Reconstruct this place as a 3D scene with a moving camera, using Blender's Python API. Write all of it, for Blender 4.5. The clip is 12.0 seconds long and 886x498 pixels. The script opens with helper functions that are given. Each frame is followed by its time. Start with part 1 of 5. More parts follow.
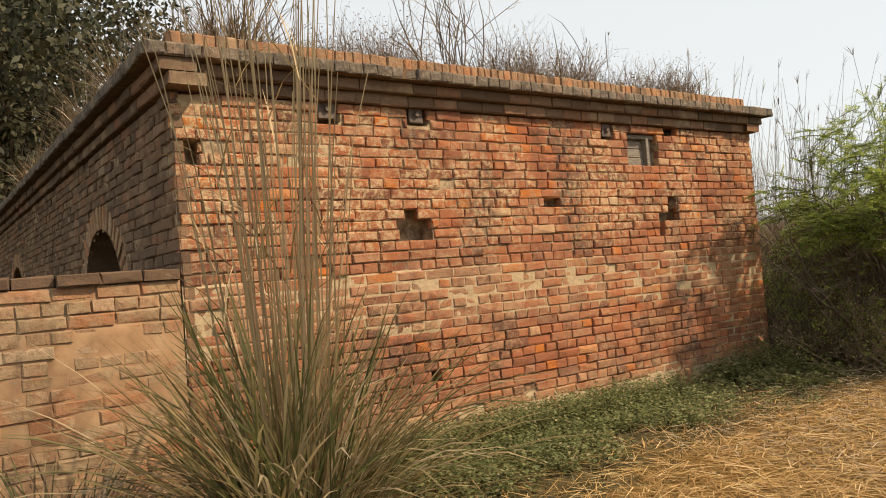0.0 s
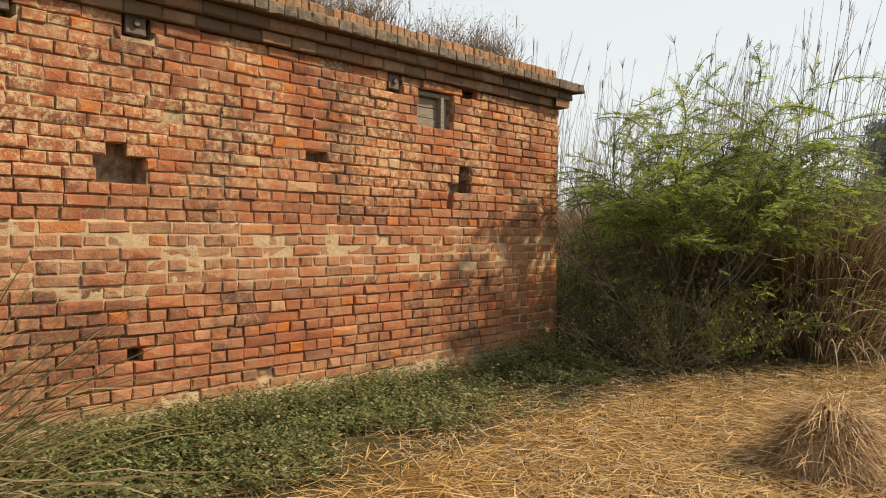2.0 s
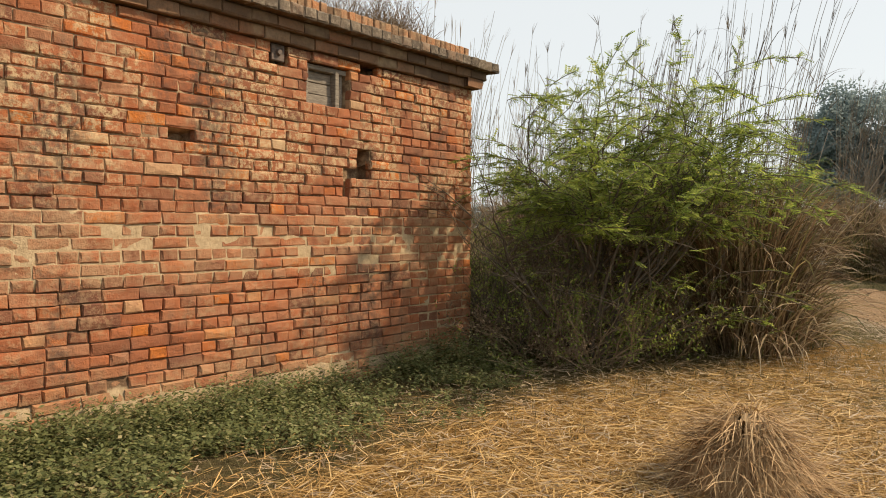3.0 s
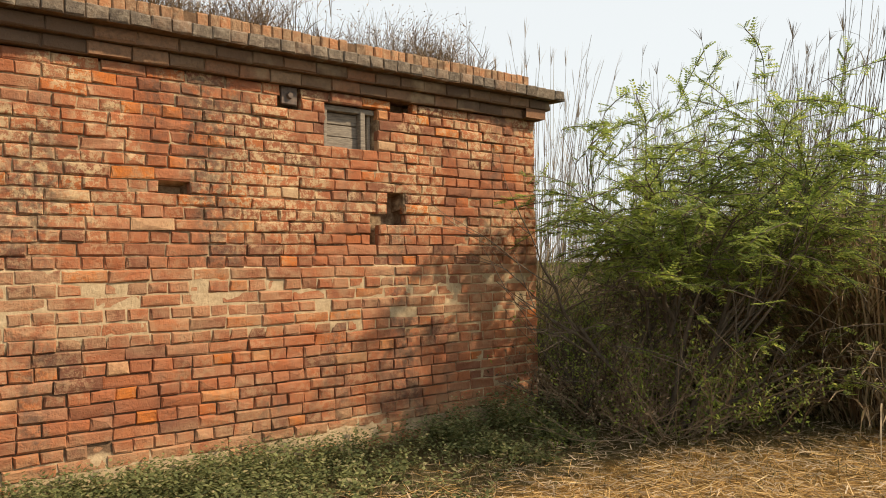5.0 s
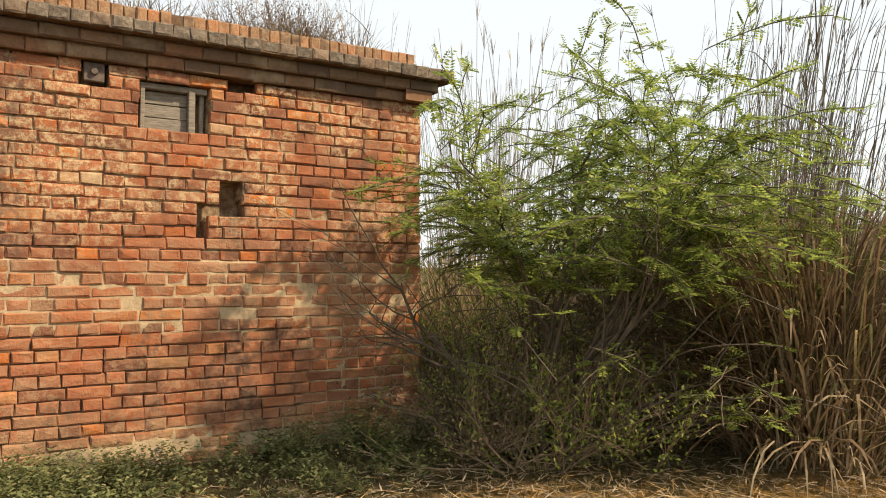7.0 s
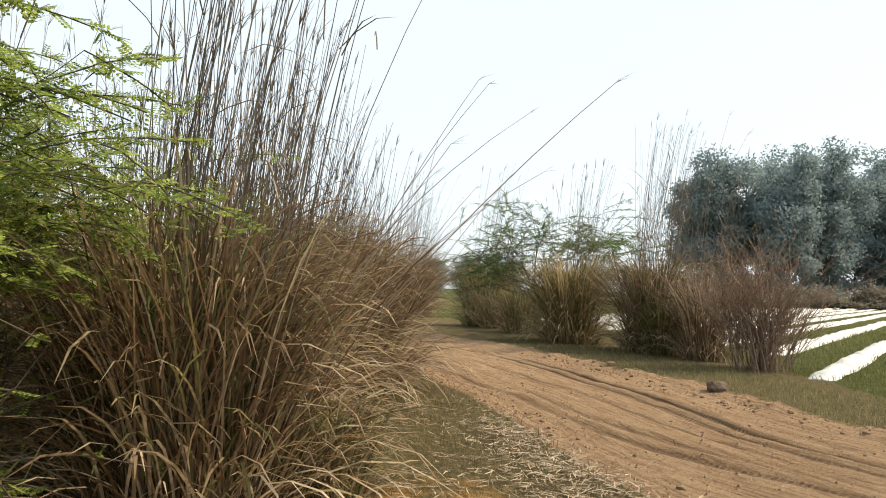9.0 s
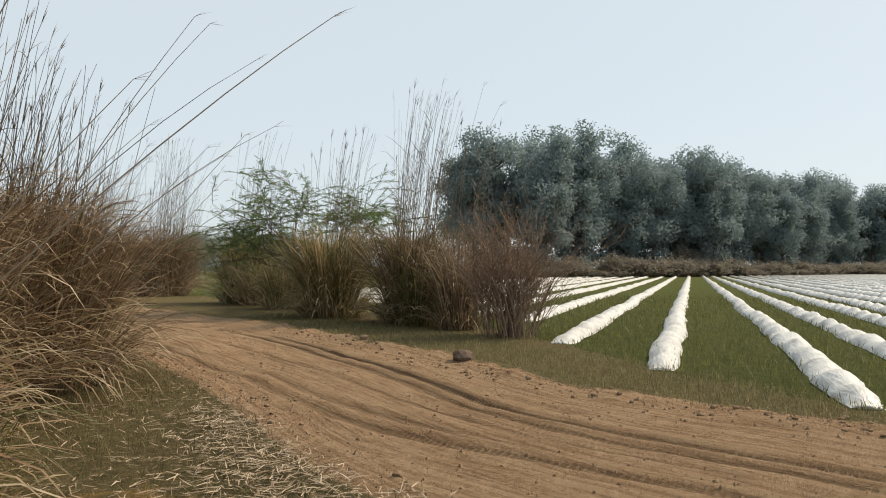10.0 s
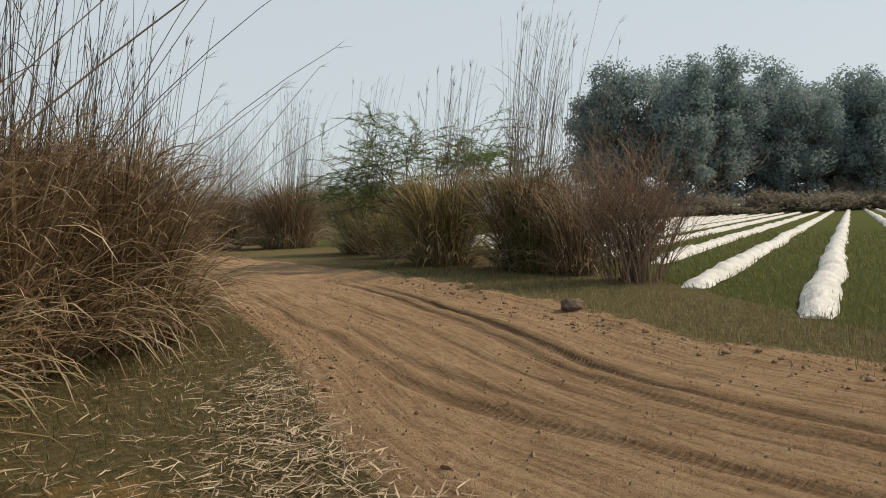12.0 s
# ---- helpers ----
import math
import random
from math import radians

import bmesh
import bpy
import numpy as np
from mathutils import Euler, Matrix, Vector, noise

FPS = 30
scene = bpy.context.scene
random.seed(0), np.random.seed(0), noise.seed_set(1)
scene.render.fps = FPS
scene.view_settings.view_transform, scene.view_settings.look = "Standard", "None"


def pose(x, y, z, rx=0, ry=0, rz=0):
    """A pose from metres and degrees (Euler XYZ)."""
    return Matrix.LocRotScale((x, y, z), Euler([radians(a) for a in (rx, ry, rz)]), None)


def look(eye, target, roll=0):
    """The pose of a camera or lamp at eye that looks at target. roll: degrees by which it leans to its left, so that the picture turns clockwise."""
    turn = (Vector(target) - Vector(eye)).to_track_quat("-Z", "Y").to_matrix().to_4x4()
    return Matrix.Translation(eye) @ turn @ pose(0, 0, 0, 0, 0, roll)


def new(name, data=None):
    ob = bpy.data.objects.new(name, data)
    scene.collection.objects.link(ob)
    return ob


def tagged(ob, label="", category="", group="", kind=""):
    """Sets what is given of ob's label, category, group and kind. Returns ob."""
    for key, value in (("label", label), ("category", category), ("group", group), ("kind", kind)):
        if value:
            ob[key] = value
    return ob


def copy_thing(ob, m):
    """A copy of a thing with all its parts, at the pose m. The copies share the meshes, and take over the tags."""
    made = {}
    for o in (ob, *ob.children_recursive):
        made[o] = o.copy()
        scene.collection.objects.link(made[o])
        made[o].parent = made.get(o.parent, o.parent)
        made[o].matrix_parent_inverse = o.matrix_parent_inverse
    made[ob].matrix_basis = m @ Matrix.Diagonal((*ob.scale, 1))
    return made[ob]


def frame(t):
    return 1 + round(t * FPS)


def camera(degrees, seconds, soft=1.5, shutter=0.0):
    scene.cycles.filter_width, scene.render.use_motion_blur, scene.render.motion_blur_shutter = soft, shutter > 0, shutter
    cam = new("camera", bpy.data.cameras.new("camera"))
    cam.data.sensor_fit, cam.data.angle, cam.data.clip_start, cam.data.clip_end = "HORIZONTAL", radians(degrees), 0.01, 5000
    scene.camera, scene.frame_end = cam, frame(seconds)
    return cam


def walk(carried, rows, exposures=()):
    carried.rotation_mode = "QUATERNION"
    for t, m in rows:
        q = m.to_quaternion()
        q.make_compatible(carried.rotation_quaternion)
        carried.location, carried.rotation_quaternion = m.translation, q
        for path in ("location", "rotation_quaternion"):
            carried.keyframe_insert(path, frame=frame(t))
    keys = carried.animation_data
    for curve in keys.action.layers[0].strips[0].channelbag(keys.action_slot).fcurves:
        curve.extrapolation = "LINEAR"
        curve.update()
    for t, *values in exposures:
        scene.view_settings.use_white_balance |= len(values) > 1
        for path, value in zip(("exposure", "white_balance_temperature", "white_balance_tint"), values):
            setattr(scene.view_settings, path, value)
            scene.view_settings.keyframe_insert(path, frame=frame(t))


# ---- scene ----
cam = camera(60.8, 12.0, soft=1.0)
PATH = [
    (0, (-8.318, -5.084, 1.356), (-7.148, -3.463, 1.425), -4.7),
    (0.5, (-8.043, -5.045, 1.366), (-6.881, -3.421, 1.478), -5.0),
    (1, (-7.777, -5.001, 1.321), (-6.568, -3.412, 1.435), -5.1),
    (1.5, (-7.466, -4.868, 1.345), (-6.079, -3.429, 1.387), -2.4),
    (2, (-7.039, -4.81, 1.353), (-5.576, -3.447, 1.311), 0.5),
    (2.5, (-6.602, -4.848, 1.289), (-5.111, -3.516, 1.242), 0.6),
    (3, (-6.293, -4.681, 1.322), (-4.734, -3.429, 1.265), 0.4),
    (3.2, (-6.212, -4.683, 1.323), (-4.643, -3.445, 1.266), -0.1),
    (4.8, (-5.107, -4.974, 1.405), (-3.813, -3.449, 1.446), -0.7),
    (5, (-5.009, -5.028, 1.425), (-3.782, -3.449, 1.463), -0.7),
    (5.5, (-4.663, -5.171, 1.424), (-3.555, -3.507, 1.46), -1.4),
    (6, (-4.205, -5.134, 1.343), (-3.082, -3.48, 1.354), 1.9),
    (6.5, (-3.753, -5.234, 1.382), (-2.657, -3.562, 1.391), 1.0),
    (6.7, (-3.531, -5.333, 1.388), (-2.486, -3.628, 1.411), 0.6),
    (8.3, (-1.200, -5.800, 1.360), (-0.109, -4.132, 1.526), 1.5),
    (8.5, (-1.100, -5.790, 1.370), (0.276, -4.345, 1.502), 1.6),
    (9, (-0.850, -5.755, 1.378), (0.841, -4.692, 1.482), 1.3),
    (9.5, (-0.448, -5.780, 1.355), (1.392, -4.999, 1.425), 0.2),
    (10, (0.124, -5.868, 1.313), (2.052, -5.336, 1.360), 0.2),
    (10.5, (0.478, -5.898, 1.264), (2.465, -5.676, 1.263), 0.2),
    (11, (0.849, -5.860, 1.241), (2.849, -5.870, 1.230), 0.2),
    (11.5, (1.123, -5.880, 1.204), (3.118, -5.756, 1.134), -0.3),
    (12, (1.410, -5.900, 1.220), (3.211, -5.035, 1.131), -2.0),
]
walk(cam, [(t, look(eye, target, roll)) for t, eye, target, roll in PATH],
     exposures=[(0.0, 0.36, 7700, 15), (2.5, 0.32, 7600, 14), (5.0, 0.42, 7600, 14), (6.7, 0.52, 7600, 14), (8.3, 0.74, 7300, 12), (9.0, 0.6, 7000, 11), (9.6, 0.27, 7000, 11), (10.5, -0.05, 6850, 11), (11.0, -0.22, 6850, 10), (11.5, -0.2, 6850, 9), (12.0, -0.11, 7050, 11)])

# ---- world and sun: hazy winter sunlight from beyond the track ----
SUN_ELEVATION, SUN_AZIMUTH = 42.0, 137.0      # azimuth clockwise from +y
world = bpy.data.worlds.new("world")
scene.world = world
world.use_nodes = True
wn, wl = world.node_tree.nodes, world.node_tree.links
sky = wn.new("ShaderNodeTexSky")
sky.sky_type, sky.sun_disc = "NISHITA", False
sky.sun_elevation, sky.sun_rotation = radians(SUN_ELEVATION), radians(SUN_AZIMUTH)
sky.air_density, sky.dust_density, sky.ozone_density = 1.0, 1.2, 1.0
bg = wn["Background"]
bg.inputs["Strength"].default_value = 0.1
haze = wn.new("ShaderNodeMix")                # an even winter haze veils most of the sky
haze.data_type = "RGBA"
haze.inputs[0].default_value = 0.8
haze.inputs[7].default_value = (6.85, 7.95, 8.85, 1)
wl.new(sky.outputs["Color"], haze.inputs[6])
wl.new(haze.outputs[2], bg.inputs["Color"])
sun = new("sun", bpy.data.lights.new("sun", "SUN"))
sun.data.energy, sun.data.angle, sun.data.color = 4.1, radians(1.5), (1.0, 0.88, 0.7)
sa, se = radians(SUN_AZIMUTH), radians(SUN_ELEVATION)
sun.matrix_world = look((0, 0, 0), (-math.sin(sa) * math.cos(se), -math.cos(sa) * math.cos(se), -math.sin(se)))

# ---- material helpers ----
class Nodes:
    """A material's node tree with short ways to add nodes."""

    def __init__(self, name, rough=0.9, spec=0.2):
        self.mat = bpy.data.materials.new(name)
        self.mat.use_nodes = True
        self.t = self.mat.node_tree
        self.bsdf = self.t.nodes["Principled BSDF"]
        self.bsdf.inputs["Roughness"].default_value = rough
        self.bsdf.inputs["Specular IOR Level"].default_value = spec
        self.pos = self.t.nodes.new("ShaderNodeNewGeometry").outputs["Position"]

    def link(self, a, b):
        self.t.links.new(a, b)

    def noise(self, scale, detail=4.0, rough=0.6, vec=None, stretch=None):
        v = self.pos if vec is None else vec
        if stretch:
            m = self.t.nodes.new("ShaderNodeMapping")
            m.inputs["Scale"].default_value = stretch
            self.link(v, m.inputs["Vector"])
            v = m.outputs["Vector"]
        n = self.t.nodes.new("ShaderNodeTexNoise")
        n.inputs["Scale"].default_value, n.inputs["Detail"].default_value, n.inputs["Roughness"].default_value = scale, detail, rough
        self.link(v, n.inputs["Vector"])
        return n.outputs["Fac"]

    def ramp(self, fac, stops):
        r = self.t.nodes.new("ShaderNodeValToRGB")
        e = r.color_ramp.elements
        while len(e) < len(stops):
            e.new(0.5)
        for el, (p, c) in zip(e, stops):
            el.position, el.color = p, (*c, 1) if not isinstance(c, (int, float)) else (c, c, c, 1)
        self.link(fac, r.inputs["Fac"])
        return r.outputs["Color"]

    def mix(self, fac, a, b, mode="MIX"):
        m = self.t.nodes.new("ShaderNodeMix")
        m.data_type, m.blend_type = "RGBA", mode
        for sock, val in ((m.inputs[0], fac), (m.inputs[6], a), (m.inputs[7], b)):
            if isinstance(val, (int, float)):
                sock.default_value = val
            elif isinstance(val, tuple):
                sock.default_value = (*val, 1)
            else:
                self.link(val, sock)
        return m.outputs[2]

    def math(self, op, a, b=0.0):
        m = self.t.nodes.new("ShaderNodeMath")
        m.operation = op
        for sock, val in zip(m.inputs, (a, b)):
            if isinstance(val, (int, float)):
                sock.default_value = val
            else:
                self.link(val, sock)
        return m.outputs[0]

    def rng(self, v, a, b, c=0.0, d=1.0):
        m = self.t.nodes.new("ShaderNodeMapRange")
        m.interpolation_type = "SMOOTHSTEP"
        for sock, val in zip(m.inputs[1:5], (a, b, c, d)):
            sock.default_value = val
        self.link(v, m.inputs[0])
        return m.outputs[0]

    def axis(self, n):
        m = self.t.nodes.new("ShaderNodeSeparateXYZ")
        self.link(self.pos, m.inputs[0])
        return m.outputs[n]

    def attr(self, name):
        a = self.t.nodes.new("ShaderNodeAttribute")
        a.attribute_name = name
        return a.outputs["Fac"]

    def random(self, single):
        if single:
            return self.t.nodes.new("ShaderNodeObjectInfo").outputs["Random"]
        return self.t.nodes.new("ShaderNodeNewGeometry").outputs["Random Per Island"]

    def done(self, color, bump=None, strength=0.5, distance=0.01):
        if isinstance(color, tuple):
            self.bsdf.inputs["Base Color"].default_value = (*color, 1)
        else:
            self.link(color, self.bsdf.inputs["Base Color"])
        if bump is not None:
            b = self.t.nodes.new("ShaderNodeBump")
            b.inputs["Strength"].default_value, b.inputs["Distance"].default_value = strength, distance
            self.link(bump, b.inputs["Height"])
            self.link(b.outputs["Normal"], self.bsdf.inputs["Normal"])
        return self.mat


def brick_material(name, single):
    n = Nodes(name, 0.92, 0.15)
    r = n.random(single)
    base = n.ramp(r, [(0.0, (0.17, 0.075, 0.05)), (0.15, (0.27, 0.105, 0.058)), (0.4, (0.36, 0.128, 0.062)), (0.62, (0.395, 0.148, 0.073)),
                      (0.8, (0.34, 0.165, 0.098)), (0.93, (0.42, 0.135, 0.05)), (0.975, (0.52, 0.165, 0.035)), (1.0, (0.46, 0.32, 0.2))])
    z = n.axis(2)
    grain = n.noise(38, 5, 0.65)
    base = n.mix(n.rng(grain, 0.35, 0.75, 0.0, 0.55), base, (0.24, 0.1, 0.06))
    # lime bloom and mortar smears in patches
    high = n.rng(z, 1.35, 1.9, 0.35, 1.0)
    lime = n.math("MULTIPLY", n.rng(n.noise(1.3, 4, 0.65), 0.42, 0.56), n.rng(n.noise(19, 6, 0.8), 0.46, 0.56))
    base = n.mix(n.math("MULTIPLY", n.math("MULTIPLY", lime, high), 0.9), base, (0.52, 0.4, 0.25))
    edge = n.rng(n.noise(48, 5, 0.8), 0.6, 0.7)
    base = n.mix(n.math("MULTIPLY", edge, 0.5), base, (0.46, 0.34, 0.22))
    # dark weathering streaks and black crust towards the eaves
    crust = n.math("MULTIPLY", n.rng(n.noise(1.1, 4, 0.6, stretch=(1.6, 1.0, 0.6)), 0.46, 0.66), n.rng(n.noise(16, 4, 0.7), 0.36, 0.6))
    base = n.mix(n.math("MULTIPLY", crust, 0.75), base, (0.085, 0.065, 0.055))
    dust = n.rng(n.noise(5, 3), 0.45, 0.8)
    base = n.mix(n.math("MULTIPLY", dust, 0.3), base, (0.46, 0.3, 0.2))
    # a tan mortar wash rubbed over the repointed courses, mud splashed on the lowest ones
    wob = n.math("MULTIPLY", n.math("SUBTRACT", n.noise(1.6, 3), 0.5), 0.5)
    zw = n.math("ADD", z, wob)
    band = n.math("MULTIPLY", n.rng(zw, 0.88, 1.0), n.rng(z, 1.43, 1.39))
    wash = n.math("MULTIPLY", band, n.rng(n.noise(4.5, 5, 0.7), 0.38, 0.6))
    base = n.mix(n.math("MULTIPLY", wash, 0.55), base, (0.4, 0.265, 0.165))
    mud = n.math("MULTIPLY", n.rng(zw, 0.42, 0.12), n.rng(n.noise(7, 5, 0.75), 0.3, 0.6))
    base = n.mix(n.math("MULTIPLY", mud, 0.8), base, (0.42, 0.275, 0.16))
    base = n.mix(1.0, base, (1.0, 0.95, 0.9), "MULTIPLY")
    bump = n.math("ADD", n.noise(60, 4, 0.7), n.math("MULTIPLY", n.noise(14, 3), 0.8))
    return n.done(base, bump, 0.75, 0.014)


BRICK_ONE = brick_material("weathered_red_brick", True)
BRICK_MANY = brick_material("weathered_red_brick_joined", False)


def old_brick_material(name, single):
    n = Nodes(name, 0.95, 0.1)
    r = n.random(single)
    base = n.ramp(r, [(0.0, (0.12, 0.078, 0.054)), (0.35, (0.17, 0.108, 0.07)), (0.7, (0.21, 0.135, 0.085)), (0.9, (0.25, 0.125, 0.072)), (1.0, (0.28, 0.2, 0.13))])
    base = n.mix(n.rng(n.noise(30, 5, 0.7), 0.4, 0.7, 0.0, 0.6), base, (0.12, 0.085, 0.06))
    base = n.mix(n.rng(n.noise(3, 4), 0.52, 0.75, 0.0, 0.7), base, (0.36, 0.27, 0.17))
    return n.done(base, n.noise(45, 5, 0.7), 0.8, 0.012)


def slab_material(name, single):
    n = Nodes(name, 0.95, 0.1)
    base = n.ramp(n.random(single), [(0.0, (0.115, 0.092, 0.072)), (0.5, (0.16, 0.128, 0.1)), (0.85, (0.2, 0.155, 0.115)), (1.0, (0.24, 0.15, 0.1))])
    base = n.mix(n.rng(n.noise(24, 5, 0.75), 0.45, 0.68, 0.0, 0.7), base, (0.32, 0.27, 0.205))
    base = n.mix(n.rng(n.noise(5, 4, 0.7), 0.45, 0.65, 0.0, 0.65), base, (0.075, 0.062, 0.052))
    return n.done(base, n.noise(45, 5, 0.7), 0.9, 0.014)


SLAB_ONE = slab_material("grey_lichen_slab_brick", True)
SLAB_MANY = slab_material("grey_lichen_slab_brick_joined", False)
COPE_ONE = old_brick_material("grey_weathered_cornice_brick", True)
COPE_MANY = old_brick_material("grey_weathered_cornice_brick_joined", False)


def mud_brick_material(name, single, shade=1.0):
    n = Nodes(name, 0.95, 0.1)
    r = n.random(single)
    base = n.ramp(r, [(p, tuple(v * shade for v in c)) for p, c in ((0.0, (0.32, 0.2, 0.12)), (0.5, (0.42, 0.27, 0.16)), (0.85, (0.46, 0.2, 0.1)), (1.0, (0.5, 0.38, 0.25)))])
    base = n.mix(n.rng(n.noise(4, 5, 0.7), 0.4, 0.62, 0.0, 0.75), base, (0.5 * shade, 0.36 * shade, 0.22 * shade))
    base = n.mix(n.rng(n.noise(25, 4, 0.7), 0.45, 0.7, 0.0, 0.7), base, (0.2, 0.12, 0.07))
    base = n.mix(n.rng(n.noise(2.2, 4, 0.7), 0.5, 0.62, 0.0, 0.6), base, (0.36, 0.15, 0.075))
    return n.done(base, n.noise(40, 5, 0.7), 0.8, 0.012)


def parapet_material():
    n = Nodes("dusty_parapet_brick_joined", 0.95, 0.1)
    base = n.ramp(n.random(False), [(0.0, (0.2, 0.125, 0.08)), (0.3, (0.3, 0.165, 0.095)), (0.65, (0.36, 0.185, 0.1)), (0.88, (0.4, 0.17, 0.08)), (1.0, (0.36, 0.26, 0.17))])
    base = n.mix(n.rng(n.noise(26, 5, 0.75), 0.42, 0.68, 0.0, 0.7), base, (0.4, 0.29, 0.18))
    base = n.mix(n.rng(n.noise(3.5, 4, 0.7), 0.48, 0.7, 0.0, 0.6), base, (0.12, 0.085, 0.06))
    return n.done(base, n.noise(45, 5, 0.7), 0.9, 0.014)


PARAPET_MANY = parapet_material()
MUDBRICK_ONE = mud_brick_material("mud_washed_brick", True, 0.82)
MUDBRICK_MANY = mud_brick_material("mud_washed_brick_joined", False, 0.82)


def mortar_material(name):
    n = Nodes(name, 0.97, 0.05)
    pale = n.attr("repointed")
    dark = n.ramp(n.noise(20, 5, 0.7), [(0.3, (0.1, 0.06, 0.038)), (0.7, (0.21, 0.135, 0.085))])
    light = n.ramp(n.noise(30, 5, 0.7), [(0.3, (0.36, 0.26, 0.155)), (0.7, (0.52, 0.4, 0.26))])
    mask = n.rng(n.math("ADD", pale, n.math("MULTIPLY", n.math("SUBTRACT", n.noise(9, 4, 0.7), 0.5), 0.9)), 0.35, 0.65)
    return n.done(n.mix(mask, dark, light), n.noise(70, 4, 0.7), 0.7, 0.01)


MORTAR = mortar_material("lime_mortar")


def plain(name, stops, scale=20, rough=0.9, spec=0.2, bump=0.4, stretch=None):
    n = Nodes(name, rough, spec)
    f = n.noise(scale, 5, 0.65, stretch=stretch)
    return n.done(n.ramp(f, stops), f, bump, 0.008)


# ---- mesh helpers ----
def mesh_object(name, verts, faces, mats, parent=None, smooth=False, mat_index=None):
    me = bpy.data.meshes.new(name)
    me.from_pydata([tuple(v) for v in verts], [], faces)
    for m in mats if isinstance(mats, (list, tuple)) else [mats]:
        me.materials.append(m)
    if mat_index is not None:
        me.polygons.foreach_set("material_index", np.array(mat_index, dtype=np.int32))
    if smooth:
        me.polygons.foreach_set("use_smooth", np.ones(len(me.polygons), dtype=bool))
    ob = new(name, me)
    if parent is not None:
        ob.parent = parent
    return ob


def part(name, bm, material, parent, label="", smooth=False):
    me = bpy.data.meshes.new(name)
    bm.to_mesh(me)
    bm.free()
    me.materials.append(material)
    if smooth:
        me.polygons.foreach_set("use_smooth", np.ones(len(me.polygons), dtype=bool))
    ob = new(name, me)
    if parent is not None:
        ob.parent = parent
    if label:
        tagged(ob, label)
    return ob


def empty(name, x, y, z, turn=0.0):
    ob = new(name)
    ob.matrix_world = pose(x, y, z, 0, 0, turn)
    return ob


def box_bm(bm, lo, hi, bevel=0.0, jitter=0.0, rng=random):
    vs = [bm.verts.new((x + rng.uniform(-jitter, jitter), y + rng.uniform(-jitter, jitter), z + rng.uniform(-jitter, jitter)))
          for x in (lo[0], hi[0]) for y in (lo[1], hi[1]) for z in (lo[2], hi[2])]
    fs = [bm.faces.new([vs[i] for i in f]) for f in ((0, 1, 3, 2), (4, 6, 7, 5), (0, 4, 5, 1), (2, 3, 7, 6), (0, 2, 6, 4), (1, 5, 7, 3))]
    if bevel:
        edges = list({e for f in fs for e in f.edges})
        bmesh.ops.bevel(bm, geom=edges, offset=bevel, segments=1, affect="EDGES", profile=0.5)
    return vs


def brick_shape(w, h, d, rng):
    """A worn brick, face towards -y, its middle at the origin: a chamfered, slightly crooked face on a straight body."""
    c = rng.uniform(0.006, 0.011)
    jit = lambda a: rng.uniform(-a, a)
    back = [(-w / 2, d, -h / 2), (w / 2, d, -h / 2), (w / 2, d, h / 2), (-w / 2, d, h / 2)]
    rim = [(x + jit(0.005), c + jit(0.002), z + jit(0.005)) for x, _, z in back]
    face = [(x * (1 - 2 * c / w) + jit(0.006), jit(0.005), z * (1 - 2 * c / h) + jit(0.0045)) for x, _, z in back]
    mid = (jit(0.04), -0.002 + jit(0.004), jit(0.01))
    verts = back + rim + face + [mid]
    faces = []
    for i in range(4):
        j = (i + 1) % 4
        faces += [(i, j, 4 + j, 4 + i), (4 + i, 4 + j, 8 + j, 8 + i), (8 + i, 8 + j, 12)]
    return verts, faces


def lay_bricks(places, parent, one, many, name, near, rng, depth=0.07, limit=300, turn=None, tilt=1.0):
    """places: rows of x, z, width, height, sink. Those that near() picks become objects of their own, the rest one mesh."""
    shapes = {}
    picked = [p for p in places if near(p)][:limit]
    rest = [p for p in places if not near(p)] + [p for p in places if near(p)][limit:]
    tm = turn or Matrix.Identity(4)
    for x, z, w, h, sink in picked:
        key = (round(w, 2), round(h, 2), rng.randrange(6))
        if key not in shapes:
            me = bpy.data.meshes.new(name)
            v, f = brick_shape(w, h, depth, rng)
            me.from_pydata(v, [], f)
            me.materials.append(one)
            shapes[key] = me
        ob = new(name, shapes[key])
        ob.matrix_basis = tm @ pose(x, sink, z, tilt * rng.uniform(-1.2, 1.2), tilt * rng.uniform(-1.0, 1.0), tilt * rng.uniform(-0.8, 0.8))
        ob.parent = parent
    verts, faces = [], []
    for x, z, w, h, sink in rest:
        v, f = brick_shape(w, h, depth, rng)
        m = tm @ pose(x, sink, z, tilt * rng.uniform(-1.2, 1.2), tilt * rng.uniform(-1.0, 1.0), tilt * rng.uniform(-0.8, 0.8))
        k = len(verts)
        verts += [m @ Vector(p) for p in v]
        faces += [tuple(i + k for i in q) for q in f]
    if verts:
        ob = mesh_object(name + "work", verts, faces, many, parent)
        tagged(ob, kind="stuff")
    return rest


# ---- ground: one sheet to the horizon ----
def axis_steps(lo, hi, fine, far, grow=1.16):
    mid = list(np.arange(lo, hi + fine / 2, fine))
    out, step, a, b = [], fine, [], []
    v = lo
    while v > -far:
        step *= grow
        v -= step
        a.append(v)
    v, step = hi, fine
    while v < far:
        step *= grow
        v += step
        b.append(v)
    return np.array(a[::-1] + mid + b)


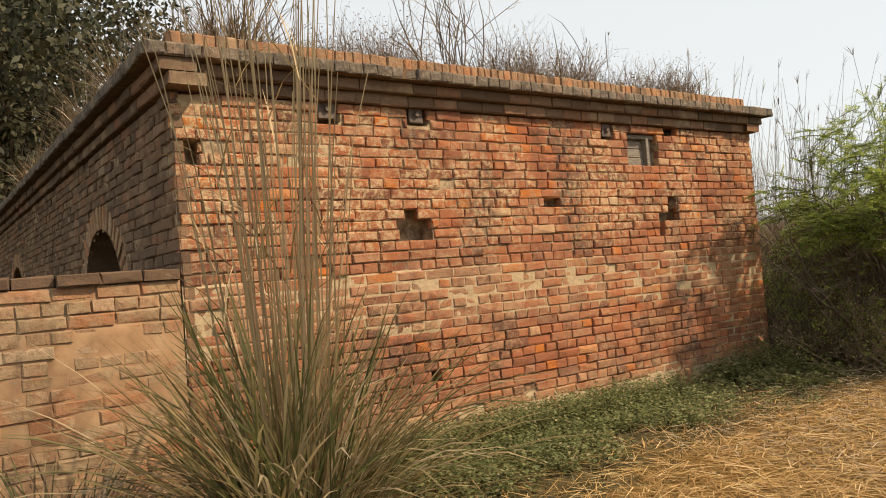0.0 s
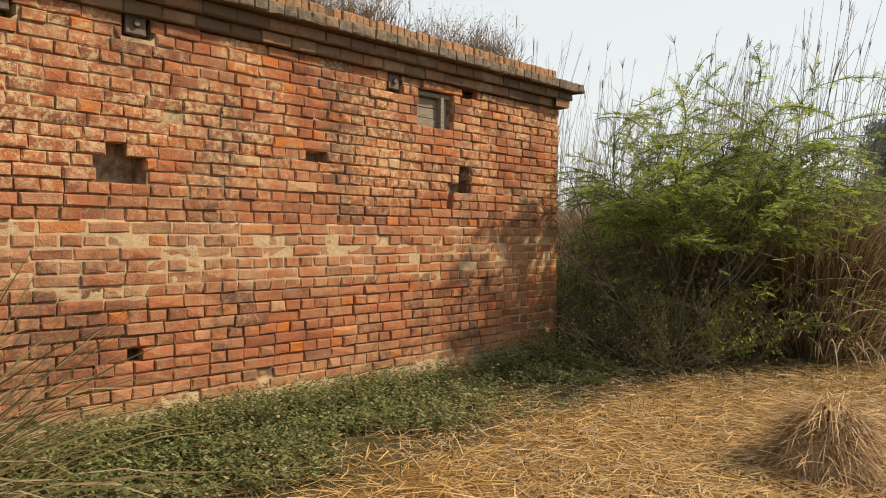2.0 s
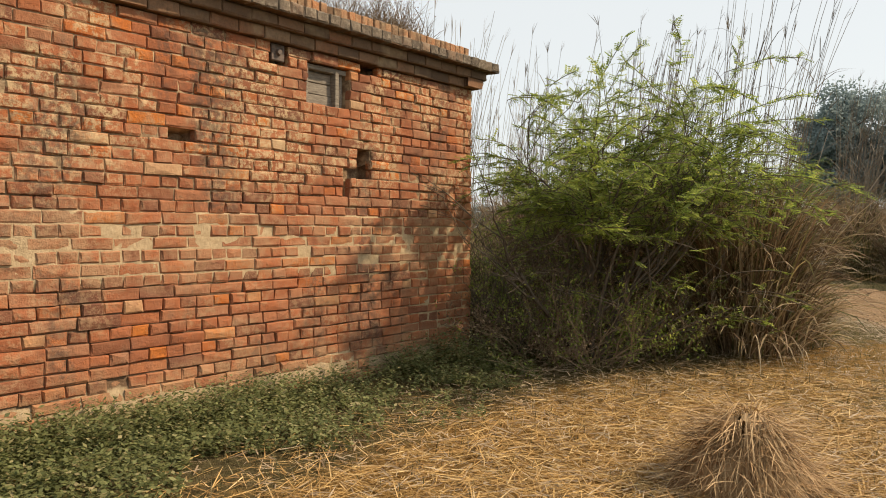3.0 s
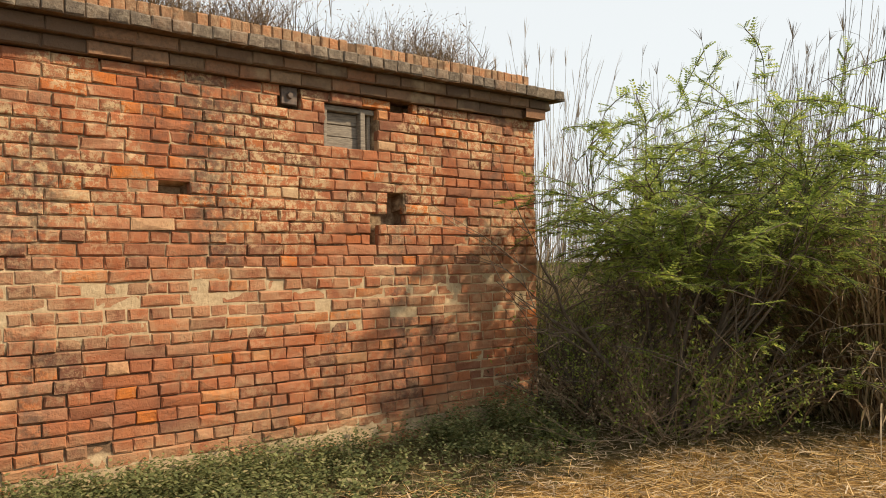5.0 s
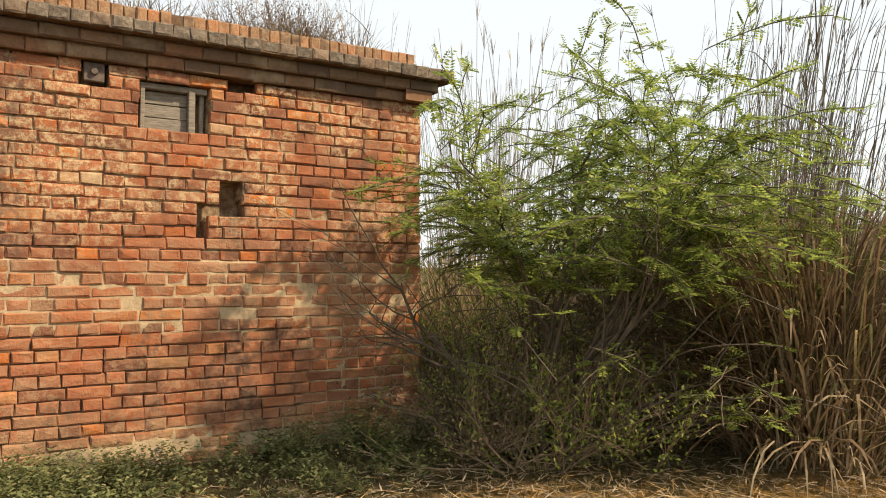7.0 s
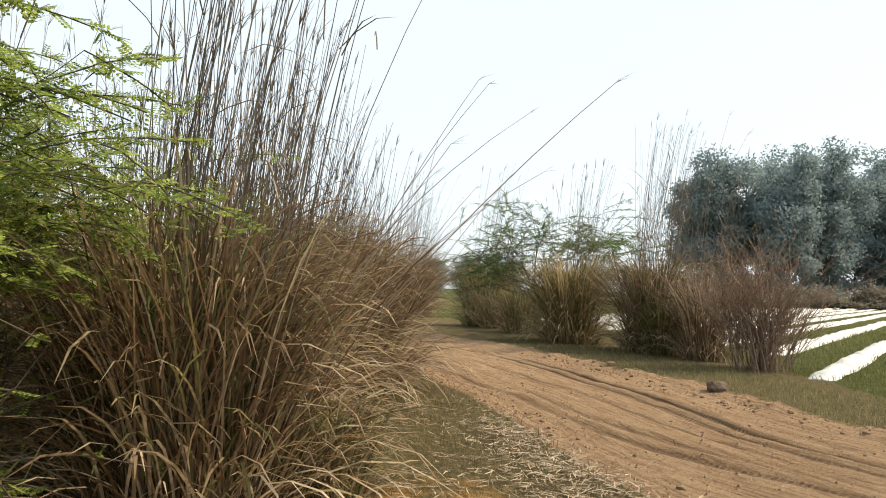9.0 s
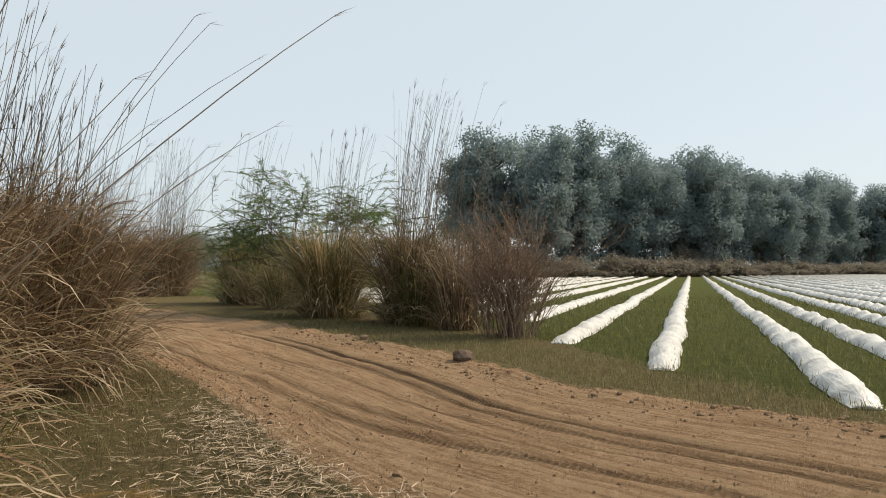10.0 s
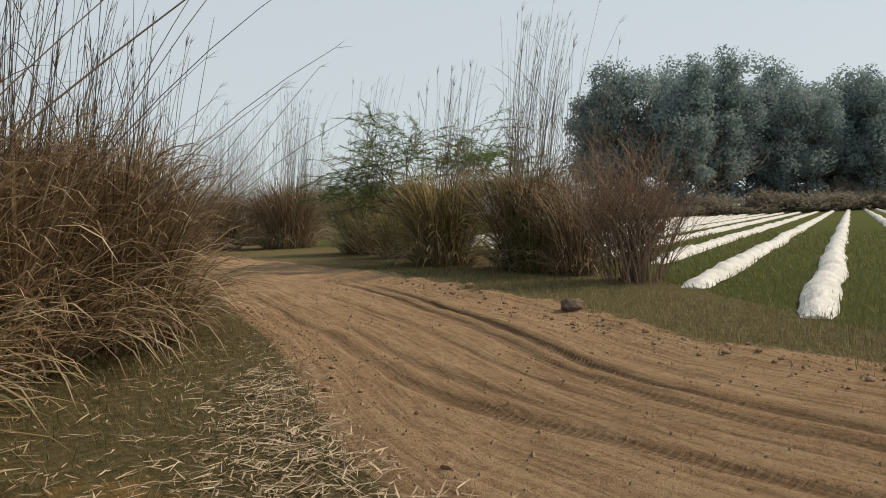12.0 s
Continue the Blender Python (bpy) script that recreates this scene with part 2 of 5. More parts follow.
# track centre as x over y, and its half width; ruts run along it
TRACK_Y = np.array([-60.0, -20.0, -9.0, -7.2, -5.8, -5.0, -4.4, -3.7, -2.7, -1.5, 0.5, 3.0, 9.0, 16.0, 60.0])
TRACK_X = np.array([-4.0, 1.5, 4.0, 4.72, 5.45, 5.95, 6.4, 7.1, 8.15, 9.3, 11.1, 13.3, 17.3, 22.0, 52.0])
TRACK_LONG = np.concatenate([[0.0], np.cumsum(np.hypot(np.diff(TRACK_X), np.diff(TRACK_Y)))])
CROP_Y = np.array([-60.0, -14.0, -9.0, -7.85, -6.0, -4.5, -3.3, 0.0, 5.0, 16.0, 60.0])
CROP_X = np.array([-4.0, 4.0, 6.5, 7.8, 10.0, 12.9, 15.0, 18.6, 23.0, 31.0, 62.0])


FIELD_TURN, FIELD_PIVOT, FIELD_SHIFT = radians(6.0), (-1.07, -5.72), (0.22, -0.03)


def field(x, y):
    """From the field's own plan, in which its rows run nearly along x, to the world."""
    dx, dy, c, k = x - FIELD_PIVOT[0], y - FIELD_PIVOT[1], math.cos(FIELD_TURN), math.sin(FIELD_TURN)
    return FIELD_PIVOT[0] + FIELD_SHIFT[0] + dx * c + dy * k, FIELD_PIVOT[1] + FIELD_SHIFT[1] - dx * k + dy * c


def track_offset(x, y):
    """Metres across the track, positive towards the field."""
    i = np.interp(y, TRACK_Y, TRACK_X)
    slope = (np.interp(y + 0.6, TRACK_Y, TRACK_X) - np.interp(y - 0.6, TRACK_Y, TRACK_X)) / 1.2
    return (x - i) / np.sqrt(1 + slope * slope)


def bend(v, keys, values):
    """np.interp for one number, and the slope there."""
    i = 0
    while i < len(keys) - 2 and v > keys[i + 1]:
        i += 1
    slope = (values[i + 1] - values[i]) / (keys[i + 1] - keys[i])
    return values[i] + (v - keys[i]) * slope, slope


TY, TX, CY, CX = TRACK_Y.tolist(), TRACK_X.tolist(), CROP_Y.tolist(), CROP_X.tolist()


def lane(x, y):
    """track_offset() for one point."""
    mid, slope = bend(y, TY, TX)
    return (x - mid) / math.sqrt(1 + slope * slope)


def smooth(v, a, b):
    k = np.clip((v - a) / (b - a), 0, 1)
    return k * k * (3 - 2 * k)


def wave(x, y, s, seed):
    """Cheap smooth noise from -1 to 1."""
    r = np.random.RandomState(seed)
    out = 0
    for k in range(6):
        a, p, f = r.uniform(0, 6.28), r.uniform(0, 6.28), s * r.uniform(0.6, 1.8)
        out = out + np.sin((x * math.cos(a) + y * math.sin(a)) * f + p)
    return out / 3.0


# ruts: metres across the track at y = -7, -5, -3 and 0, half width, depth
RUTS = [((-0.28, -0.55, -0.95, -1.1), 0.085, 0.034), ((-0.02, -0.28, -0.66, -0.82), 0.08, 0.03), ((0.12, 0.05, -0.05, -0.1), 0.06, 0.024),
        ((0.42, 0.34, 0.42, 0.75), 0.09, 0.045), ((0.64, 0.58, 0.72, 1.05), 0.09, 0.05), ((1.05, 0.98, 1.05, 1.3), 0.1, 0.02),
        ((-0.75, -1.05, -1.3, -1.4), 0.08, 0.014)]


def rut_depth(x, y):
    """How deep the wheels have cut in, and how high the soil is pressed up beside them."""
    d = track_offset(x, y)
    cut, rim = 0 * d, 0 * d
    for k, (offs, w, deep) in enumerate(RUTS):
        o = d - np.interp(y, (-7.0, -5.0, -3.0, 0.0), offs) - 0.035 * wave(y, 0 * y, 0.9, 200 + k)
        worn = 0.75 + 0.25 * wave(y, 0 * y, 0.7, 240 + k)
        cut = np.maximum(cut, worn * deep * np.exp(-((o / w) ** 4)))
        rim = np.maximum(rim, worn * deep * 0.55 * np.exp(-(((np.abs(o) - 1.55 * w) / (0.5 * w)) ** 2)))
    return cut, rim


def ground_height(x, y):
    d = track_offset(x, y)
    z = 0.012 * wave(x, y, 2.2, 3) + 0.006 * wave(x, y, 9.0, 4)
    on = 1 - smooth(np.abs(d), 1.5, 1.9)
    cut, rim = rut_depth(x, y)
    z = z + on * (rim * (1 - cut / 0.06) - cut)
    bank = np.exp(-(((d - 1.95) / 0.3) ** 2))
    z = z + bank * (0.05 + 0.03 * wave(x, y, 6, 5) + 0.02 * np.abs(wave(x, y, 17, 6)))
    return z


gx, gy = axis_steps(-8.0, 12.5, 0.045, 3000.0), axis_steps(-8.5, 1.5, 0.045, 3000.0)
GX, GY = np.meshgrid(gx, gy)
fx, fy = GX.ravel(), GY.ravel()
near_fade = 1 - smooth(np.hypot(fx, fy), 25, 45)
fz = ground_height(fx, fy) * near_fade
nx, ny = len(gx), len(gy)
idx = np.arange(nx * ny).reshape(ny, nx)
quads = np.stack([idx[:-1, :-1], idx[:-1, 1:], idx[1:, 1:], idx[1:, :-1]], -1).reshape(-1, 4)


def field_edge(x, y):
    """Metres past the track's verge, on the side of the crop."""
    return (x - np.interp(y, CROP_Y, CROP_X)) * 0.6


def ground_material():
    n = Nodes("dry_soil_ground", 0.97, 0.05)
    soil = n.ramp(n.noise(7, 6, 0.7), [(0.25, (0.25, 0.16, 0.092)), (0.5, (0.41, 0.265, 0.155)), (0.75, (0.54, 0.38, 0.24))])
    soil = n.mix(n.rng(n.noise(0.9, 3), 0.4, 0.65, 0.0, 0.5), soil, (0.37, 0.225, 0.13))
    lane = n.t.nodes.new("ShaderNodeCombineXYZ")
    n.link(n.attr("across"), lane.inputs[0])
    n.link(n.attr("along"), lane.inputs[1])
    streak = n.noise(1.0, 4, 0.7, lane.outputs[0], (6.5, 0.2, 1.0))
    fine = n.noise(1.0, 4, 0.65, lane.outputs[0], (20.0, 0.9, 1.0))
    tread = n.noise(1.0, 2, 0.5, lane.outputs[0], (14.0, 16.0, 1.0))
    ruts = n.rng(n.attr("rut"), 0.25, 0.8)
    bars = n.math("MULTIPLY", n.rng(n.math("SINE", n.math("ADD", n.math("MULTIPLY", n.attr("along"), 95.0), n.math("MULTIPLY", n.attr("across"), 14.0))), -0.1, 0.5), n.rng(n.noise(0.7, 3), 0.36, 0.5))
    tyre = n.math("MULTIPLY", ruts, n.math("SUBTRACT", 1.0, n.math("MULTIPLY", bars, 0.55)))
    soil = n.mix(n.rng(streak, 0.5, 0.62, 0.0, 0.3), soil, (0.15, 0.09, 0.05))
    soil = n.mix(n.rng(fine, 0.5, 0.56, 0.0, 0.5), soil, (0.52, 0.365, 0.225))
    soil = n.mix(n.rng(fine, 0.46, 0.4, 0.0, 0.4), soil, (0.17, 0.1, 0.055))
    soil = n.mix(n.rng(n.noise(60, 4, 0.85), 0.5, 0.62, 0.0, 0.55), soil, (0.42, 0.3, 0.19))
    soil = n.mix(n.rng(n.noise(34, 5, 0.85), 0.54, 0.63, 0.0, 0.6), soil, (0.09, 0.055, 0.032))
    # Colour follows the relief: darker in the cuts, paler on the pressed-up rims.
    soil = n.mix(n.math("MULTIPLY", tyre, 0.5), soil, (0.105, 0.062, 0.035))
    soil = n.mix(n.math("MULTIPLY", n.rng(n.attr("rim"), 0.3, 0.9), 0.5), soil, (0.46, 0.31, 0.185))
    turf = n.ramp(n.noise(11, 6, 0.75), [(0.25, (0.075, 0.066, 0.03)), (0.5, (0.145, 0.118, 0.058)), (0.75, (0.27, 0.2, 0.112))])
    straw = n.ramp(n.noise(24, 6, 0.8, stretch=(1, 2.6, 1)), [(0.3, (0.2, 0.11, 0.04)), (0.5, (0.39, 0.23, 0.08)), (0.72, (0.55, 0.35, 0.135))])
    crop = n.ramp(n.noise(5, 6, 0.75), [(0.3, (0.055, 0.062, 0.018)), (0.55, (0.09, 0.1, 0.03)), (0.8, (0.16, 0.14, 0.065))])
    rag = n.math("MULTIPLY", n.math("SUBTRACT", n.noise(3.5, 5, 0.75), 0.5), 1.1)
    col = n.mix(n.rng(n.math("ADD", n.attr("bare"), rag), 0.35, 0.65), turf, soil)
    col = n.mix(n.rng(n.math("ADD", n.attr("straw_cover"), rag), 0.35, 0.7), col, straw)
    col = n.mix(n.rng(n.math("ADD", n.attr("crop_cover"), n.math("MULTIPLY", rag, 0.5)), 0.4, 0.6), col, crop)
    rough = n.math("ADD", n.noise(30, 5, 0.75), n.math("MULTIPLY", n.noise(110, 4, 0.75), 0.8))
    lanes = n.math("SUBTRACT", n.math("MULTIPLY", tyre, -1.5), n.math("MULTIPLY", streak, -0.8))
    lanes = n.math("ADD", lanes, n.math("ADD", n.math("MULTIPLY", fine, 0.9), n.math("MULTIPLY", tread, 0.5)))
    return n.done(col, n.math("ADD", rough, n.math("MULTIPLY", lanes, n.attr("bare"))), 1.0, 0.045)


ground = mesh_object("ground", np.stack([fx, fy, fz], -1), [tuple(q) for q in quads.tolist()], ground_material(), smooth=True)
tagged(ground, "dry earth with a rutted dirt track, straw, turf and green crop", "ground", kind="structure")
gd = track_offset(fx, fy)
for key, vals in (
    ("bare", 1 - smooth(np.abs(gd - 0.1), 1.6, 1.95) + (0.42 + 0.5 * smooth(-fy, 5.2, 6.6)) * smooth(gd, 1.4, 2.0) * (1 - smooth(gd, 2.0, 2.9))),
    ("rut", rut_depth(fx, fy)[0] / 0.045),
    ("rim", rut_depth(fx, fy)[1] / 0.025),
    ("straw_cover", 0.95 * np.exp(-(((fx + 3.2) / 3.6) ** 2 + ((fy + 3.3) / 1.75) ** 2) ** 2) + 0.5 * np.exp(-(((fx + 0.4) / 2.2) ** 2 + ((fy + 1.9) / 0.9) ** 2)) + 0.62 * np.exp(-(((fx - 2.4) / 1.9) ** 2 + ((fy + 3.2) / 1.2) ** 2) ** 2)),
    ("crop_cover", smooth(field_edge(fx, fy), -0.3, 0.5)),
    ("across", gd),
    ("along", np.interp(fy, TRACK_Y, TRACK_LONG) + 0.4 * gd),
):
    layer = ground.data.attributes.new(key, "FLOAT", "POINT")
    layer.data.foreach_set("value", (vals if key in ("across", "along") else np.clip(vals, 0, 1)).astype(np.float32))

# ---- brick building: front wall facing -y, side wall facing -x ----
COURSE, LONG = 0.083, 0.27
WALL_L, WALL_R, WALL_TOP = -6.8, 0.0, 33 * 0.083
rb = random.Random(5)
building = empty("brick_building", -3.4, 0.0, 0.0)
tagged(building, "old single-storey red brick building with corbelled cornice and overgrown roof", "building")


def under(ob, top=None):
    """Hangs a part under the building without moving it."""
    ob.parent = top or building
    ob.matrix_parent_inverse = (top or building).matrix_world.inverted()
    return ob


# holes that go into the wall: x0, x1, z0, z1
HOLES = [(-5.06, -4.74, 1.66, 1.825), (-5.0, -4.86, 1.825, 1.91), (-1.82, -1.48, 1.743, 1.826), (-1.66, -1.5, 1.826, 1.97), (-1.82, -1.74, 1.577, 1.743),
         (-3.45, -3.24, 1.925, 1.95), (-4.86, -4.76, 0.51, 0.57), (-6.8, -6.62, 2.28, 2.39), (-2.22, -1.74, 2.324, 2.65),
         (-5.71, -5.53, 2.62, 2.75), (-4.9, -4.7, 2.63, 2.76), (-2.58, -2.41, 2.6, 2.74), (-1.6, -1.4, 2.656, 2.75)]


def repointed(x, z):
    """1 where the joints were filled flush with pale mortar."""
    wob = 0.05 * wave(x, z, 3.0, 9)
    band = smooth(z, 0.86 + wob + 0.05 * (x + 3) * 0.2, 0.98 + wob) * (1 - smooth(z, 1.405, 1.412))
    foot = 1 - smooth(z + 0.1 * wave(x, z, 2.0, 10), 0.12, 0.3)
    patch = smooth(wave(x, z, 2.4, 12), 0.55, 0.9) * 0.8
    right = smooth(x, -1.3, -0.7) * (1 - smooth(z, 1.40, 1.412)) * 0.9
    return np.clip(np.maximum.reduce([band, foot, patch * (z > 2.05) * (x < -2.3), right, 0.3 + 0.2 * wave(x, z, 1.3, 15) + 0.15 * (z > 1.42)]), 0, 1)


def mortar_sheet(name, x0, x1, z0, z1, holes, fn, step=0.03, deep=0.025, shallow=0.007):
    xs, zs = np.arange(x0, x1 + 1e-6, step), np.arange(z0, z1 + 1e-6, step)
    X, Z = np.meshgrid(xs, zs)
    R = fn(X, Z)
    Y = deep + (shallow - deep) * R + 0.003 * wave(X, Z, 40, 21)
    for a, b, c, d in holes:
        Y = np.where((X > a - 0.01) & (X < b + 0.01) & (Z > c - 0.03) & (Z < d + 0.03), 0.16, Y)
    n, m = len(xs), len(zs)
    k = np.arange(n * m).reshape(m, n)
    f = np.stack([k[:-1, :-1], k[:-1, 1:], k[1:, 1:], k[1:, :-1]], -1).reshape(-1, 4)
    ob = mesh_object(name, np.stack([X.ravel(), Y.ravel(), Z.ravel()], -1), [tuple(q) for q in f.tolist()], MORTAR)
    at = ob.data.attributes.new("repointed", "FLOAT", "POINT")
    at.data.foreach_set("value", R.ravel().astype(np.float32))
    return ob


front_wall = under(mortar_sheet("wall_front", WALL_L, WALL_R, -0.1, WALL_TOP, HOLES, repointed))


def bond_places(x0, x1, z0, courses, rng, skip=None, long=LONG, course=COURSE, sink=0.0):
    out = []
    for k in range(courses):
        z = z0 + (k + 0.5) * course
        header = k % 2 == 1
        step = long / 2 if header else long
        x = x1 if k % 4 < 2 else x1 + step * 0.5 * (0 if header else 1)
        while x > x0 + 0.03:
            w = step * rng.uniform(0.93, 1.07)
            a, b = max(x - w, x0), min(x, x1)
            x -= w
            if b - a < 0.04:
                continue
            c = (a + b) / 2
            joint = rng.uniform(0.003, 0.01)
            if skip and skip(c, z, b - a, course):
                continue
            s = sink + rng.gauss(0, 0.0052)
            if rng.random() < 0.03:
                s += rng.uniform(0.008, 0.02)
            out.append((c, z, b - a - joint, course - rng.uniform(0.004, 0.011), s))
    return out


def trim(places, holes):
    """Cuts the bricks back where a hole runs through them."""
    out = []
    for x, z, w, h, s in places:
        spans = [(x - w / 2, x + w / 2)]
        for a, b, c, d in holes:
            if c - 0.02 < z < d + 0.02:
                spans = [q for lo, hi in spans for q in ((lo, min(hi, a)), (max(lo, b), hi)) if q[1] - q[0] > 0.035]
        out += [((lo + hi) / 2, z, hi - lo, h, s) for lo, hi in spans]
    return out


front_bricks = trim(bond_places(WALL_L, WALL_R, 0.0, 33, rb), HOLES)
front_bricks = [p for p in front_bricks if not (p[1] < 0.2 and rb.random() < 0.55)]

# cornice: two corbelled courses, a slab of bricks on edge, a parapet set back
def run_course(x0, x1, z0, z1, y, size, rng, name, material, near=None, depth=0.3, rough=0.004):
    gap = (0.001, 0.004) if size < 0.2 else (0.003, 0.008)
    out, x = [], x1
    while x > x0 + 0.02:
        w = size * rng.uniform(0.92, 1.08)
        a = max(x - w, x0)
        out.append(((a + x) / 2, (z0 + z1) / 2, x - a - rng.uniform(*gap), z1 - z0 - rng.uniform(*gap), y + rng.gauss(0, rough)))
        x = a
    return out


CORNICE = [(2.739, 2.83, -0.05, 0.25, 0.0), (2.83, 2.918, -0.105, 0.25, 0.0), (2.922, 3.01, -0.2, 0.125, 0.12)]
FRONT = []
for z0, z1, y, size, over in CORNICE:
    FRONT.append(run_course(WALL_L + y, WALL_R - y, z0, z1, y, size, rb, "cornice_brick", COPE_MANY))
PARAPET = [p for p in run_course(WALL_L + 0.02, WALL_R - 0.07, 3.012, 3.15, -0.01, 0.078, rb, "parapet_brick", COPE_MANY, rough=0.004) if rb.random() > 0.025]
for name, lo, hi in (
    ("wall_core", (WALL_L + 0.03, 0.17, -0.1), (WALL_R - 0.03, 0.5, 2.74)),
    ("corbel_core", (WALL_L - 0.035, -0.036, 2.741), (WALL_R + 0.035, 0.4, 2.828)),
    ("corbel_core", (WALL_L - 0.09, -0.092, 2.83), (WALL_R + 0.09, 0.4, 2.919)),
    ("slab_core", (WALL_L - 0.185, -0.187, 2.921), (WALL_R + 0.185, 0.4, 3.006)),
    ("parapet_core", (WALL_L + 0.03, 0.004, 3.008), (WALL_R - 0.09, 0.14, 3.14)),
):
    core = bmesh.new()
    box_bm(core, lo, hi)
    under(part(name, core, MORTAR, None))

lay_bricks(front_bricks, front_wall, BRICK_ONE, BRICK_MANY, "brick", lambda p: -4.4 < p[0] < -1.2 and 0.95 < p[1] < 2.2, rb)
for k, row in enumerate(FRONT):
    lay_bricks(row, front_wall, *((SLAB_ONE, SLAB_MANY) if k == 2 else (COPE_ONE, COPE_MANY)), "cornice_brick", lambda p: -3.2 < p[0] < 0.3, rb, depth=0.22, tilt=0.4)
lay_bricks(PARAPET, front_wall, COPE_ONE, PARAPET_MANY, "parapet_brick", lambda p: False, rb, depth=0.1, tilt=0.5)

# ---- side wall facing -x, with two arched openings ----
SIDE_LEN = 14.0
ARCHES = [(2.42, 0.8, 1.3, 2.03), (8.6, 0.8, 1.3, 2.03)]      # middle y, half width, spring z, top z


def in_arch(y, z, grow=0.0):
    for c, hw, spring, top in ARCHES:
        a, r = hw + grow, top - spring + grow
        if abs(y - c) < a and (z < spring or ((y - c) / a) ** 2 + ((z - spring) / r) ** 2 < 1):
            return True
    return False


TURN_SIDE = Matrix.Translation((WALL_L, 0, 0)) @ Matrix.Rotation(radians(-90), 4, "Z")   # local x runs along -y
side_step = 0.05
sy, sz = np.arange(0.0, SIDE_LEN + 1e-6, side_step), np.arange(-0.1, WALL_TOP + 1e-6, side_step)
verts, faces, ids = [], [], {}
for i, y in enumerate(sy):
    for j, z in enumerate(sz):
        ids[i, j] = len(verts)
        verts.append((WALL_L + 0.014, y, z))
for i in range(len(sy) - 1):
    for j in range(len(sz) - 1):
        if not in_arch(sy[i] + side_step / 2, sz[j] + side_step / 2):
            faces.append((ids[i, j], ids[i, j + 1], ids[i + 1, j + 1], ids[i + 1, j]))
side_wall = under(mesh_object("wall_side", verts, faces, MORTAR))
side_wall.data.attributes.new("repointed", "FLOAT", "POINT").data.foreach_set("value", np.full(len(verts), 0.45, dtype=np.float32))
rs = random.Random(8)
side_bricks = bond_places(-SIDE_LEN, 0.0, 0.0, 33, rs, lambda x, z, w, h: in_arch(-x, z, 0.24))
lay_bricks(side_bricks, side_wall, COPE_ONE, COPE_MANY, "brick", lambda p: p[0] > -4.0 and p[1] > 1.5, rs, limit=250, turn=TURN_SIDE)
# voussoirs round each arch, and the vault behind it
for c, hw, spring, top in ARCHES:
    vr = []
    for k in range(22):
        a = math.pi * (k + 0.5) / 22
        y, z = c + (hw + 0.115) * math.cos(a), spring + (top - spring + 0.115) * math.sin(a)
        me_v, me_f = brick_shape(0.062, 0.22, 0.1, rs)
        m = TURN_SIDE @ Matrix.Translation((-y, 0.0, z)) @ Matrix.Rotation(a - math.pi / 2, 4, "Y")
        ob = mesh_object("arch_brick", [m @ Vector(p) for p in me_v], me_f, MUDBRICK_ONE, side_wall)
    ring_v, ring_f = [], []
    outline = [(c + hw, 0.0)] + [(c + hw * math.cos(math.pi * k / 20), spring + (top - spring) * math.sin(math.pi * k / 20)) for k in range(21)] + [(c - hw, 0.0)]
    for y, z in outline:
        ring_v += [(WALL_L + 0.0, y, z), (WALL_L + 1.6, y, z)]
    for k in range(len(outline) - 1):
        ring_f.append((2 * k, 2 * k + 1, 2 * k + 3, 2 * k + 2))
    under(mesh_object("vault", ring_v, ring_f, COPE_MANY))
    bm = bmesh.new()
    box_bm(bm, (WALL_L + 1.6, c - 1.0, -0.1), (WALL_L + 1.8, c + 1.0, 2.3))
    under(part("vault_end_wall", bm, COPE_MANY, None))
for z0, z1, y, size, over in CORNICE:
    row = run_course(-SIDE_LEN, 0.17, z0, z1, y, size, rs, "", None)
    lay_bricks(row, side_wall, COPE_ONE, SLAB_MANY if over else COPE_MANY, "cornice_brick", lambda p: False, rs, depth=0.25, turn=TURN_SIDE, tilt=0.4)
for name, out, lo, hi in (("corbel_core", 0.035, 2.741, 2.828), ("corbel_core", 0.09, 2.83, 2.919), ("slab_core", 0.185, 2.921, 3.006)):
    bm = bmesh.new()
    box_bm(bm, (WALL_L - out, 0.401, lo), (WALL_L + 0.3, SIDE_LEN, hi))
    under(part(name, bm, MORTAR, None))
# right end wall, back wall and roof close the block
bm = bmesh.new()
box_bm(bm, (-0.35, 0.012, -0.1), (-0.012, SIDE_LEN, 2.74))
under(part("wall_end", bm, BRICK_MANY, None))
bm = bmesh.new()
box_bm(bm, (WALL_L + 0.05, SIDE_LEN - 0.3, -0.1), (-0.05, SIDE_LEN, 2.74))
under(part("wall_back", bm, BRICK_MANY, None))
ROOF_SOIL = plain("roof_soil", [(0.3, (0.16, 0.12, 0.08)), (0.7, (0.3, 0.23, 0.15))], 9)
bm = bmesh.new()
box_bm(bm, (WALL_L + 0.02, 0.14, 2.75), (-0.02, SIDE_LEN, 3.0))
under(part("roof", bm, ROOF_SOIL, None))
# corner of the end wall: alternate brick ends
ends = bond_places(0.0, 1.4, 0.0, 33, rs)
TURN_END = Matrix.Rotation(radians(90), 4, "Z")
lay_bricks(ends, front_wall, BRICK_ONE, BRICK_MANY, "end_brick", lambda p: False, rs, turn=TURN_END)
for z0, z1, y, size, over in CORNICE:
    lay_bricks(run_course(-0.1, 1.4, z0, z1, y, size, rs, "", None), front_wall, COPE_ONE, COPE_MANY, "end_cornice_brick", lambda p: False, rs, depth=0.25, turn=TURN_END)

